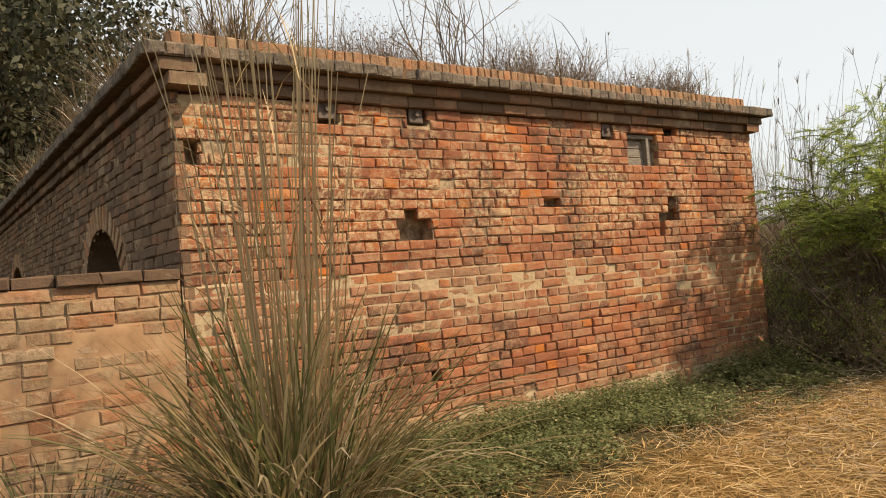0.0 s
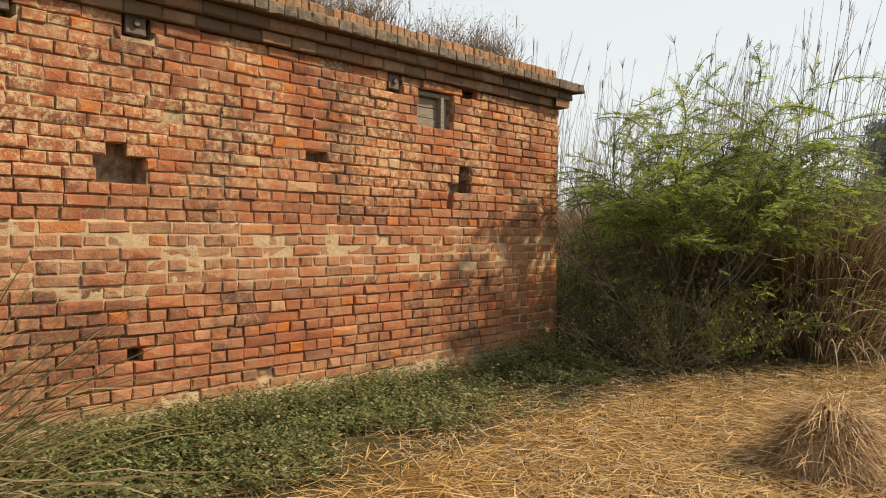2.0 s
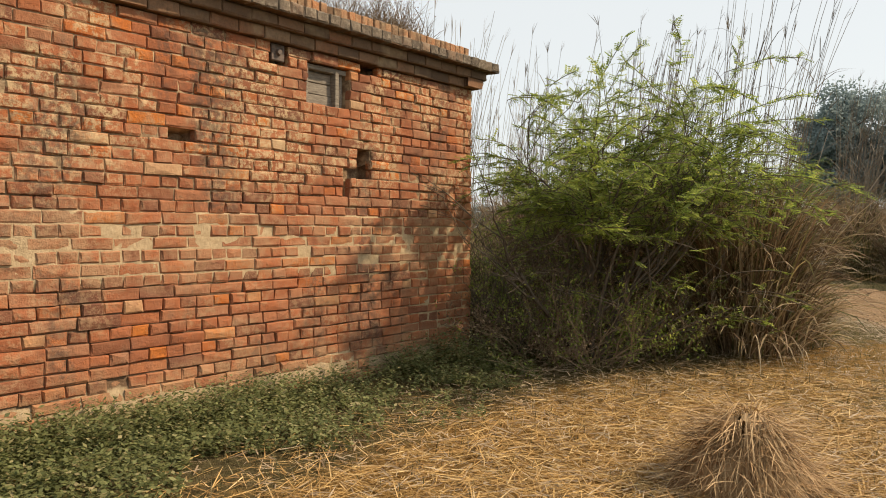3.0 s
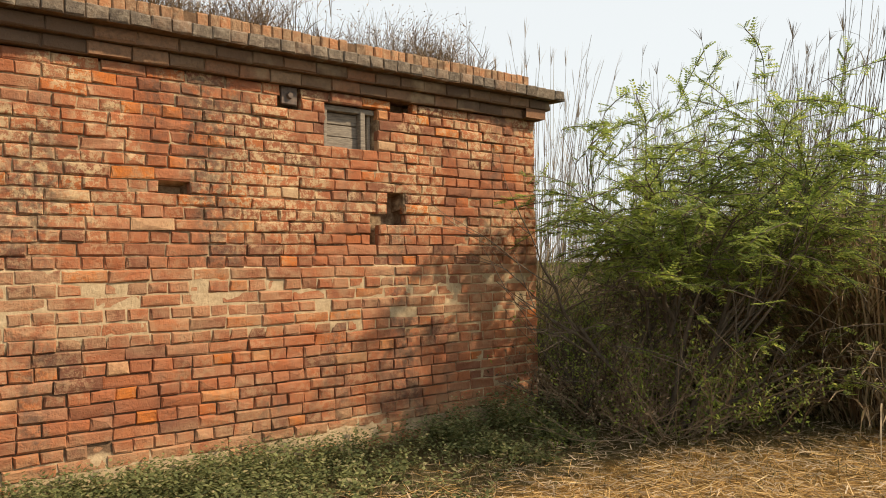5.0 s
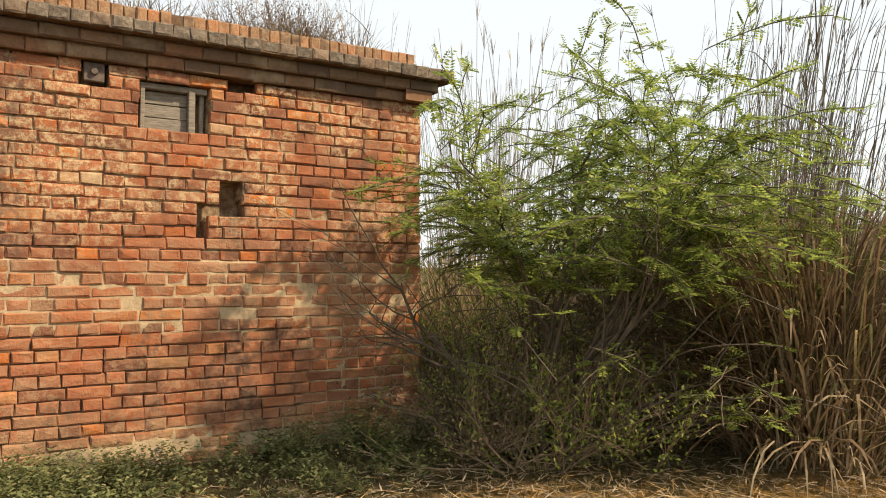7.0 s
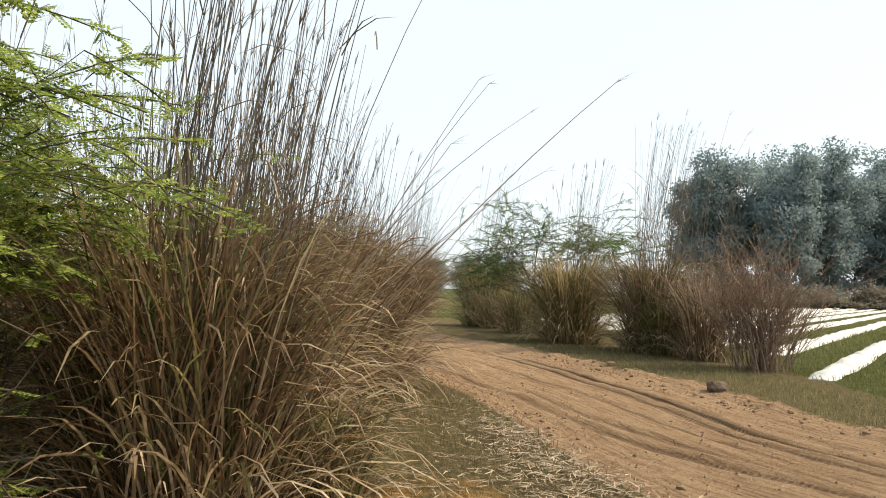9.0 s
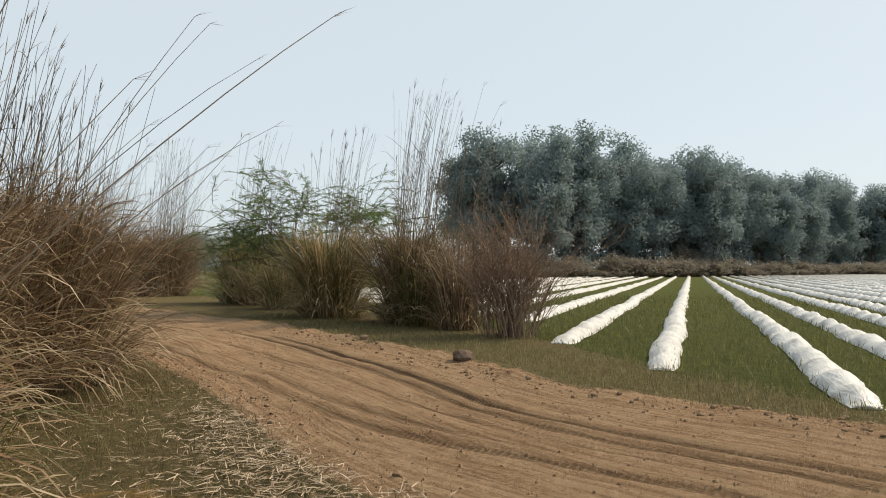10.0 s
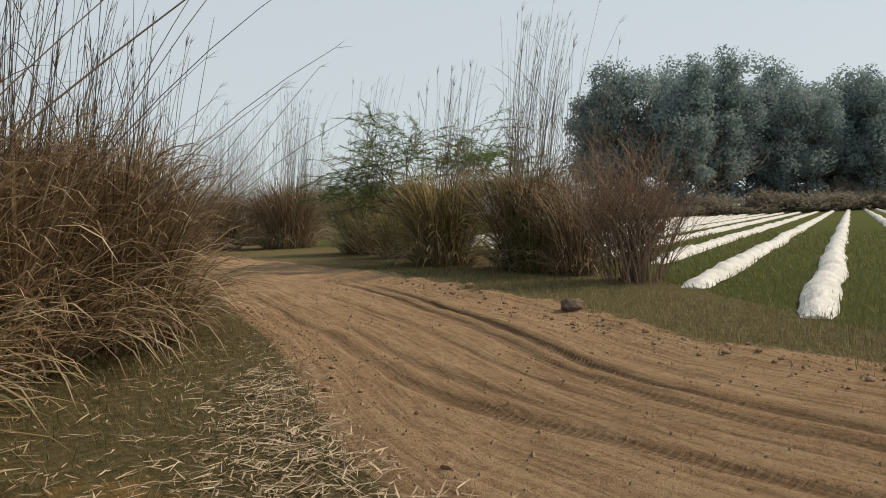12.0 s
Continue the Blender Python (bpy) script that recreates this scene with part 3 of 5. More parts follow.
# wooden hatch in the small opening, iron tie plates and stubs in the sockets under the cornice
WOOD = plain("grey_weathered_wood", [(0.3, (0.13, 0.11, 0.09)), (0.55, (0.24, 0.21, 0.17)), (0.8, (0.36, 0.32, 0.26))], 14, 0.85, 0.2, 0.5, (1, 1, 9))
IRON = plain("rusty_iron", [(0.3, (0.06, 0.05, 0.045)), (0.7, (0.17, 0.12, 0.09))], 40, 0.7, 0.4)
hatch = empty("window_hatch", -1.98, 0.06, 2.324)
tagged(hatch, "small closed grey wooden hatch set in the brick wall", "hatch")


def board(name, x0, x1, z0, z1, y0, y1, parent, material, bevel=0.004):
    bm = bmesh.new()
    box_bm(bm, (x0, y0, z0), (x1, y1, z1), bevel, 0.002)
    return part(name, bm, material, parent)


board("frame_side", -0.225, -0.195, 0.0, 0.31, -0.02, 0.08, hatch, WOOD)
board("frame_side", 0.1, 0.145, 0.0, 0.31, -0.02, 0.08, hatch, WOOD)
board("frame_post", 0.185, 0.215, 0.0, 0.31, 0.02, 0.08, hatch, WOOD)
board("lintel", -0.23, 0.23, 0.285, 0.325, -0.015, 0.09, hatch, WOOD)
for k in range(3):
    board("plank", -0.195, 0.1, 0.002 + k * 0.094, 0.09 + k * 0.094, 0.03 + 0.004 * k, 0.055, hatch, WOOD)
for x, z, w in ((-5.62, 2.69, 0.15), (-4.8, 2.695, 0.14), (-2.5, 2.67, 0.13)):
    plate = empty("tie_plate", x, 0.02, z)
    tagged(plate, "square rusty iron tie plate with bolt in the brick wall", "tie plate", group="tie plates under the cornice")
    board("plate", -w / 2, w / 2, -w / 2, w / 2, 0.0, 0.03, plate, IRON, 0.006)
    bm = bmesh.new()
    bmesh.ops.create_cone(bm, cap_ends=True, segments=12, radius1=0.028, radius2=0.02, depth=0.03, matrix=Matrix.Rotation(radians(90), 4, "X"))
    bm_ob = part("bolt", bm, IRON, plate)
    bm_ob.location = (0, -0.012, 0)

# ---- low boundary wall that runs on from the corner ----
low_wall = under(mesh_object("low_wall_core", [(-13, 0.024, -0.1), (-6.803, 0.024, -0.1), (-6.803, 0.024, 1.47), (-13, 0.024, 1.47), (-13, 0.4, -0.1), (-6.803, 0.4, -0.1), (-6.803, 0.4, 1.47), (-13, 0.4, 1.47)],
                             [(0, 1, 2, 3), (3, 2, 6, 7), (4, 7, 6, 5), (0, 3, 7, 4), (1, 5, 6, 2)], MUDBRICK_MANY))
boundary = empty("boundary_wall", -9.9, 0.2, 0.0)
tagged(boundary, "low brick boundary wall with mud-washed courses beside the building", "wall")
low_wall.parent = boundary
low_wall.matrix_parent_inverse = boundary.matrix_world.inverted()
low_wall.name = "wall_core"
mx, mz = np.meshgrid(np.arange(-10.5, -6.8, 0.03), np.arange(-0.06, 1.32, 0.03))
mud_y = 0.0155 + 0.004 * wave(mx, mz, 2.6, 51) + 0.004 * wave(mx, mz, 12.0, 52) + 0.05 * smooth(mz, 1.16, 1.32) - 0.006 * (1 - smooth(mz, 0.1, 0.5))
mid = np.arange(mx.size).reshape(mx.shape)
mud_quads = np.stack([mid[:-1, :-1], mid[:-1, 1:], mid[1:, 1:], mid[1:, :-1]], -1).reshape(-1, 4)
MUD_WASH = plain("dried_mud_wash", [(0.25, (0.26, 0.15, 0.085)), (0.5, (0.36, 0.22, 0.125)), (0.75, (0.43, 0.285, 0.17))], 6, 0.97, 0.05, 0.8)
mud = mesh_object("mud_coat", np.stack([mx.ravel(), mud_y.ravel(), mz.ravel()], -1), [tuple(q) for q in mud_quads.tolist()], MUD_WASH, smooth=True)
mud.parent, mud.matrix_parent_inverse = boundary, boundary.matrix_world.inverted()
rl = random.Random(12)
low_places = [(x, z, w, h, s + 0.012) for x, z, w, h, s in bond_places(-13.0, -6.805, 0.0, 17, rl, long=0.27, course=0.0865)]
lay_bricks(low_places, low_wall, MUDBRICK_ONE, MUDBRICK_MANY, "brick", lambda p: p[0] > -9.2 and p[1] > 0.5, rl, limit=220)
cap = run_course(-13.0, -6.805, 1.47, 1.55, -0.012, 0.24, rl, "", None, rough=0.012)
lay_bricks(cap, low_wall, COPE_ONE, COPE_MANY, "cap_brick", lambda p: p[0] > -9.2, rl, depth=0.25)

# ---- plants ----
def leafy(name, stops, rough=0.6, spec=0.25, through_light=0.45):
    """Leaves and blades: a colour for each blade, with fine mottling, and some light let through."""
    n = Nodes(name, rough, spec)
    col = n.ramp(n.random(False), stops)
    col = n.mix(n.rng(n.noise(9, 4, 0.7), 0.35, 0.75, 0.0, 0.2), col, (0.1, 0.075, 0.04))
    n.done(col)
    tr = n.t.nodes.new("ShaderNodeBsdfTranslucent")
    mx = n.t.nodes.new("ShaderNodeMixShader")
    mx.inputs[0].default_value = through_light
    n.link(col, tr.inputs["Color"])
    n.link(n.bsdf.outputs[0], mx.inputs[1])
    n.link(tr.outputs[0], mx.inputs[2])
    n.link(mx.outputs[0], n.t.nodes["Material Output"].inputs["Surface"])
    return n.mat


DRY_BLADE = leafy("dry_grass_blade", [(0.0, (0.075, 0.05, 0.028)), (0.3, (0.16, 0.1, 0.055)), (0.6, (0.26, 0.17, 0.098)), (0.85, (0.36, 0.265, 0.16)), (1.0, (0.56, 0.46, 0.31))], through_light=0.3)
RED_BLADE = leafy("russet_grass_blade", [(0.0, (0.085, 0.06, 0.038)), (0.4, (0.165, 0.112, 0.07)), (0.75, (0.27, 0.19, 0.12)), (1.0, (0.48, 0.38, 0.26))], through_light=0.3)
GREEN_BLADE = leafy("green_grass_blade", [(0.0, (0.0675, 0.0825, 0.03)), (0.4, (0.128, 0.135, 0.0525)), (0.75, (0.225, 0.203, 0.0825)), (1.0, (0.495, 0.375, 0.195))])
MIX_BLADE = leafy("half_dry_grass_blade", [(0.0, (0.11, 0.1, 0.045)), (0.35, (0.22, 0.18, 0.08)), (0.65, (0.36, 0.26, 0.13)), (1.0, (0.6, 0.48, 0.3))])
BLEACHED_BLADE = leafy("bleached_grass_blade", [(0.0, (0.3, 0.22, 0.13)), (0.5, (0.46, 0.36, 0.23)), (1.0, (0.62, 0.52, 0.37))])
REED = leafy("reed_stalk", [(0.0, (0.09, 0.07, 0.05)), (0.5, (0.18, 0.14, 0.1)), (1.0, (0.34, 0.27, 0.19))], 0.6, 0.3, 0.1)
PALE_REED = leafy("pale_reed_stalk", [(0.0, (0.2, 0.155, 0.11)), (0.5, (0.33, 0.265, 0.19)), (1.0, (0.48, 0.39, 0.28))], 0.6, 0.3, 0.15)
TAN_REED = leafy("tan_reed_stalk", [(0.0, (0.28, 0.185, 0.09)), (0.5, (0.42, 0.29, 0.15)), (1.0, (0.56, 0.42, 0.24))], 0.6, 0.3, 0.1)
STRAW = leafy("loose_straw", [(0.0, (0.25, 0.14, 0.05)), (0.4, (0.46, 0.275, 0.1)), (0.8, (0.62, 0.4, 0.16)), (1.0, (0.74, 0.55, 0.29))], 0.5, 0.3, 0.1)
PALE_STRAW = leafy("pale_straw", [(0.0, (0.2, 0.14, 0.085)), (0.5, (0.38, 0.28, 0.18)), (1.0, (0.58, 0.46, 0.32))], 0.5, 0.3, 0.1)
DARK_STRAW = leafy("brown_stacked_straw", [(0.0, (0.16, 0.095, 0.045)), (0.5, (0.38, 0.24, 0.12)), (1.0, (0.62, 0.43, 0.24))], 0.6, 0.2, 0.1)
WEED_LEAF = leafy("weed_leaf", [(0.0, (0.1, 0.125, 0.05)), (0.5, (0.19, 0.215, 0.085)), (0.85, (0.28, 0.295, 0.125)), (1.0, (0.48, 0.4, 0.22))])
ACACIA_LEAF = leafy("thorn_tree_leaf", [(0.0, (0.11, 0.16, 0.04)), (0.45, (0.22, 0.295, 0.065)), (0.85, (0.33, 0.4, 0.09)), (1.0, (0.46, 0.47, 0.13))], 0.55, 0.25, 0.6)
VERGE_LEAF = leafy("verge_thorn_leaf", [(0.0, (0.06, 0.11, 0.03)), (0.5, (0.115, 0.185, 0.055)), (1.0, (0.2, 0.275, 0.085))], 0.6, 0.2, 0.4)
TURF_BLADE = leafy("trodden_turf_blade", [(0.0, (0.075, 0.075, 0.03)), (0.45, (0.145, 0.138, 0.057)), (0.8, (0.25, 0.21, 0.1)), (1.0, (0.44, 0.36, 0.2))])
# Scrub takes the grey-brown of the haze at the belt's foot as leaf colour.
HAZED_SCRUB_LEAF = leafy("haze_tinted_scrub_leaf", [(0.0, (0.22, 0.2, 0.165)), (0.5, (0.29, 0.265, 0.22)), (1.0, (0.36, 0.335, 0.28))], 0.7, 0.1, 0.5)
# Distance haze is mixed into these leaf colours: pale, bluish, low in contrast.
HAZED_LEAF = leafy("haze_tinted_leaf", [(0.0, (0.2, 0.265, 0.275)), (0.5, (0.24, 0.31, 0.315)), (1.0, (0.29, 0.36, 0.355))], 0.7, 0.1, 0.5)
DUSK_LEAF = leafy("dark_tree_leaf", [(0.0, (0.02, 0.025, 0.015)), (0.5, (0.045, 0.05, 0.026)), (0.9, (0.085, 0.085, 0.045)), (1.0, (0.16, 0.13, 0.07))], 0.6, 0.25, 0.15)
TWIG = plain("grey_brown_twig", [(0.3, (0.15, 0.105, 0.066)), (0.7, (0.33, 0.24, 0.155))], 30)
BARK = plain("dark_bark", [(0.3, (0.06, 0.048, 0.035)), (0.7, (0.17, 0.135, 0.1))], 25, stretch=(1, 1, 0.3))


class Strands:
    """Collects curved, tapering flat blades, round stems and leaf diamonds into plain lists."""

    def __init__(self):
        self.v, self.f = [], []

    def blade(self, base, heading, length, lean, droop, width, seg=4, rng=random):
        """A flat blade that starts at lean degrees from upright and bends over by droop degrees."""
        px, py, pz = base
        ca, sa_ = math.cos(heading), math.sin(heading)
        tw = rng.uniform(-0.9, 0.9)
        wx, wy, wz = -sa_ * math.cos(tw), ca * math.cos(tw), math.sin(tw) * 0.6
        k = len(self.v)
        ang, step = radians(lean), length / seg
        for i in range(seg + 1):
            w = width * (1 - 0.25 * abs(i / seg - 0.35)) * (1 if i < seg else 0.12) * 0.5
            self.v += [(px - wx * w, py - wy * w, pz - wz * w), (px + wx * w, py + wy * w, pz + wz * w)]
            if i:
                j = k + 2 * i
                self.f.append((j - 2, j - 1, j + 1, j))
            if i < seg:
                px, py, pz = px + ca * math.sin(ang) * step, py + sa_ * math.sin(ang) * step, max(pz + math.cos(ang) * step, 0.012)
                ang += radians(droop) / seg * (0.4 + 1.2 * i / seg)
        return px, py, pz

    def reed(self, base, heading, length, lean, droop, width, seg=6):
        """A thin round stalk that leans and bends; gives its tip."""
        p, ang, pts = Vector(base), radians(lean), [Vector(base)]
        for i in range(seg):
            p = p + Vector((math.cos(heading) * math.sin(ang), math.sin(heading) * math.sin(ang), math.cos(ang))) * (length / seg)
            ang += radians(droop) / seg * (0.4 + 1.2 * i / seg)
            pts.append(p.copy())
        self.stem(pts, [width * 0.5 * (1 - 0.6 * i / seg) for i in range(seg + 1)], 3)
        return tuple(p)

    def stem(self, pts, radii, sides=4):
        k = len(self.v)
        pts = [Vector(p) for p in pts]
        for i, p in enumerate(pts):
            d = (pts[min(i + 1, len(pts) - 1)] - pts[max(i - 1, 0)]).normalized()
            a = d.orthogonal().normalized()
            b = d.cross(a)
            for s in range(sides):
                q = p + (a * math.cos(6.2832 * s / sides) + b * math.sin(6.2832 * s / sides)) * radii[i]
                self.v.append((q.x, q.y, q.z))
        for i in range(len(pts) - 1):
            for s in range(sides):
                t = (s + 1) % sides
                self.f.append((k + i * sides + s, k + i * sides + t, k + (i + 1) * sides + t, k + (i + 1) * sides + s))

    def leaf(self, p, d, w, n):
        """A folded diamond leaf at p along d, w wide, its face turned to n."""
        d, n = Vector(d), Vector(n)
        s = d.cross(n)
        if s.length < 1e-6:
            s = d.orthogonal()
        s = s.normalized() * w * 0.5
        p = Vector(p)
        m = p + d * 0.45
        k = len(self.v)
        self.v += [tuple(p), tuple(m + s), tuple(p + d), tuple(m - s)]
        self.f.append((k, k + 1, k + 2, k + 3))

    def build(self, name, material, parent=None, smooth_on=False):
        return mesh_object(name, self.v, self.f, material, parent, smooth_on)


def plume(st, tip, heading, lean, rng, size=0.35):
    """A thin, feathery seed head at the top of a reed."""
    for _ in range(5):
        st.blade(tip, heading + rng.uniform(-0.7, 0.7), size * rng.uniform(0.5, 1.0), lean + rng.uniform(-10, 25), 30, 0.008, 2, rng)


def tussock(name, x, y, radius, blades, length, material, stalks, stalk_h, label, seed, width=0.012, lean=(4, 62), droop=(35, 110),
            stalk_mat=None, group="", green_part=0.0, stalk_lean=14, plumes=True, stalk_w=0.011, leaners=0):
    rng = random.Random(seed)
    root = empty(name, x, y, 0.0)
    tagged(root, label, "grass tussock", group)
    st, gr = Strands(), Strands()
    for _ in range(blades):
        a, r = rng.uniform(0, 6.2832), radius * math.sqrt(rng.random())
        k = r / radius
        h = a + rng.uniform(-1, 1) * (2.3 - 1.1 * k)
        target = gr if rng.random() < green_part * (1.3 - k) else st
        target.blade((r * math.cos(a) * 0.8, r * math.sin(a) * 0.8, 0.0), h, length * rng.uniform(0.45, 1.1), lean[0] + (lean[1] - lean[0]) * k * rng.uniform(0.3, 1.0),
                     (droop[0] + (droop[1] - droop[0]) * rng.random()) * (0.55 + 0.75 * k), width * rng.uniform(0.6, 1.3), 6, rng)
    st.build("foliage", material, root)
    if gr.v:
        gr.build("green_foliage", GREEN_BLADE, root)
    if stalks:
        sk = Strands()
        for _ in range(stalks):
            a, r = rng.uniform(0, 6.2832), radius * 0.75 * math.sqrt(rng.random())
            h, ln = a + rng.uniform(-1, 1), abs(rng.gauss(0, stalk_lean))
            bx, by = r * math.cos(a), r * math.sin(a)
            hh = stalk_h * rng.uniform(0.6, 1.08)
            tip = sk.reed((bx, by, 0.0), h, hh, ln * 0.6, rng.uniform(2, 16), stalk_w)
            if plumes and rng.random() < 0.35:
                plume(sk, tip, h, ln, rng, 0.3 * stalk_h / 4)
            for _ in range(rng.randrange(0, 3)):
                f = rng.uniform(0.3, 0.8)
                q = (bx + (tip[0] - bx) * f * f, by + (tip[1] - by) * f * f, tip[2] * f)
                sk.blade(q, rng.uniform(0, 6.28), rng.uniform(0.25, 0.7), rng.uniform(15, 60), rng.uniform(30, 130), 0.009, 3, rng)
        for _ in range(leaners):
            q = (rng.uniform(-0.4, 0.4), rng.uniform(-0.4, 0.2), 0.0)
            tip = sk.reed(q, rng.uniform(-0.9, 0.1), stalk_h * rng.uniform(0.95, 1.25), rng.uniform(26, 46), rng.uniform(5, 30), stalk_w * 1.2, 8)
            plume(sk, tip, -0.4, 60, rng, 0.22)
        sk.build("reed_stand", stalk_mat or REED, root)
    return root


def dome_tussock(name, x, y, radius, height, blades, material, stalks, stalk_h, label, seed, green_part=0.15, width=0.0135, leaners=0, wind=-1.1, stalk_w=0.0135, group="", spread=1.0, stalk_mat=None):
    """A mounded tussock: culms in the middle, leaves that spring from them at all heights and hang over to the ground."""
    rng = random.Random(seed)
    root = empty(name, x, y, 0.0)
    tagged(root, label, "grass tussock", group)
    dry, green, pale = Strands(), Strands(), Strands()
    for _ in range(blades):
        a, k = rng.uniform(0, 6.2832), math.sqrt(rng.random())
        h = a + rng.gauss(0, 0.55)
        target = green if rng.random() < green_part * (1.4 - k) else dry
        w = width * rng.uniform(0.6, 1.3)
        kind = rng.random()
        if kind < 0.3:          # upright leaves of the core
            target.blade((0.7 * radius * k * math.cos(a), 0.7 * radius * k * math.sin(a), 0.0), h, height * rng.uniform(0.7, 1.12), rng.uniform(0, 12) + 14 * k, rng.uniform(5, 75), w, 6, rng)
        elif kind < 0.78:       # leaves from the culms, arching out and hanging
            z = height * rng.uniform(0.1, 0.66)
            r = radius * (0.35 + 0.45 * k) * (1.05 - 0.35 * z / height)
            target.blade((r * math.cos(a), r * math.sin(a), z), h, height * rng.uniform(0.3, 0.62), rng.uniform(8, 48), rng.uniform(70, 160), w, 6, rng)
        else:                   # skirt that lies out over the ground
            r = radius * (0.5 + 0.4 * k)
            st = pale if rng.random() < 0.35 else target
            st.blade((r * math.cos(a), r * math.sin(a), 0.0), h, height * spread * rng.uniform(0.3, 0.75), rng.uniform(12, 55), rng.uniform(70, 150), w * 1.15, 6, rng)
    dry.build("foliage", material, root)
    green.build("green_foliage", GREEN_BLADE, root)
    pale.build("bleached_foliage", BLEACHED_BLADE, root)
    if stalks:
        sk = Strands()
        for _ in range(stalks):
            a, r = rng.uniform(0, 6.2832), radius * 0.7 * math.sqrt(rng.random())
            h, ln = wind + rng.gauss(0, 0.8), abs(rng.gauss(6, 10))
            bx, by = r * math.cos(a), r * math.sin(a)
            tip = sk.reed((bx, by, 0.0), h, stalk_h * rng.uniform(0.6, 1.06), ln * 0.6, rng.uniform(4, 18), stalk_w)
            if rng.random() < 0.6:
                plume(sk, tip, h, ln + 8, rng, 0.055 * stalk_h)
            for _ in range(rng.randrange(1, 4)):
                f = rng.uniform(0.3, 0.85)
                q = (bx + (tip[0] - bx) * f * f, by + (tip[1] - by) * f * f, tip[2] * f)
                sk.blade(q, rng.uniform(0, 6.28), rng.uniform(0.06, 0.17) * stalk_h, rng.uniform(15, 60), rng.uniform(30, 130), stalk_w * 0.8, 3, rng)
        for _ in range(leaners):
            q = (rng.uniform(-0.4, 0.4), rng.uniform(-0.4, 0.2), 0.0)
            tip = sk.reed(q, rng.uniform(-1.0, 0.0), stalk_h * rng.uniform(0.9, 1.2), rng.uniform(26, 46), rng.uniform(5, 30), stalk_w * 1.2, 8)
            plume(sk, tip, -0.4, 60, rng, 0.22)
        sk.build("reed_stand", stalk_mat or REED, root)
    return root


# tall tussock in front of the building's corner
tussock("grass_tussock", -6.72, -1.4, 0.34, 900, 1.45, MIX_BLADE, 62, 3.3, "tall half-dry grass tussock with tan stalks by the wall", 31, 0.013, (3, 74), (5, 80),
        TAN_REED, green_part=0.8, stalk_lean=6, plumes=False, stalk_w=0.014)
tussock("grass_tussock", -6.8, -1.5, 0.38, 150, 1.15, BLEACHED_BLADE, 0, 0, "bleached bent grass blades fallen through the tall tussock", 33, 0.013, (10, 70), (60, 190))
tussock("grass_tussock", -7.75, -1.0, 0.3, 420, 0.7, DRY_BLADE, 0, 0, "low dry grass tussock by the boundary wall", 32, 0.01, (10, 70), (25, 90), green_part=0.3)
# great clumps beside the track
dome_tussock("grass_tussock", 2.25, -2.05, 0.72, 2.0, 2600, DRY_BLADE, 60, 4.0, "big half-dry grass tussock with arching blades beside the thorn tree", 41, 0.3, leaners=2)
for x, y, r, h, n, m, k, sh, seed, text in (
    (3.75, -0.3, 0.95, 2.0, 3300, DRY_BLADE, 105, 4.0, 42, "big dry brown grass tussock with tall reed stalks"),
    (5.3, 0.5, 1.0, 2.35, 3300, DRY_BLADE, 115, 4.1, 43, "big dry brown grass tussock with tall reed stalks"),
    (6.95, 0.85, 1.05, 2.3, 3200, DRY_BLADE, 75, 3.6, 44, "big russet dry grass tussock at the track's edge"),
    (8.6, 2.6, 1.0, 2.2, 2600, RED_BLADE, 40, 3.6, 47, "russet dry grass tussock behind the track's bend"),
    (3.0, -2.5, 0.3, 0.7, 500, MIX_BLADE, 0, 0, 45, "small half-green grass tuft at the foot of the clump"),
    (4.6, 1.9, 0.9, 2.2, 1700, RED_BLADE, 70, 4.2, 46, "tall russet reed clump behind the dry tussocks"),
):
    dome_tussock("grass_tussock", x, y, r, h, n, m, k, sh, text, seed, 0.6 if seed == 45 else 0.06, leaners=7 if seed in (43, 44) else 0)
# reeds behind the thorn tree and building
for k, (x, y, r, h, n) in enumerate(((2.2, 2.6, 0.8, 4.2, 70), (3.8, 3.6, 0.9, 4.5, 80), (1.4, 4.6, 0.9, 4.6, 80), (6.2, 4.4, 0.9, 4.4, 70), (5.0, 6.5, 1.0, 4.8, 80), (8.2, 4.0, 0.8, 4.0, 55))):
    tussock("reed_clump", x, y, r, 800, 1.9, MIX_BLADE, n, h, "tall dry reed clump behind the thorn tree", 60 + k, 0.016, (3, 50), (30, 100), group="reed clumps behind the thorn tree", stalk_lean=8, stalk_w=0.014, stalk_mat=PALE_REED)
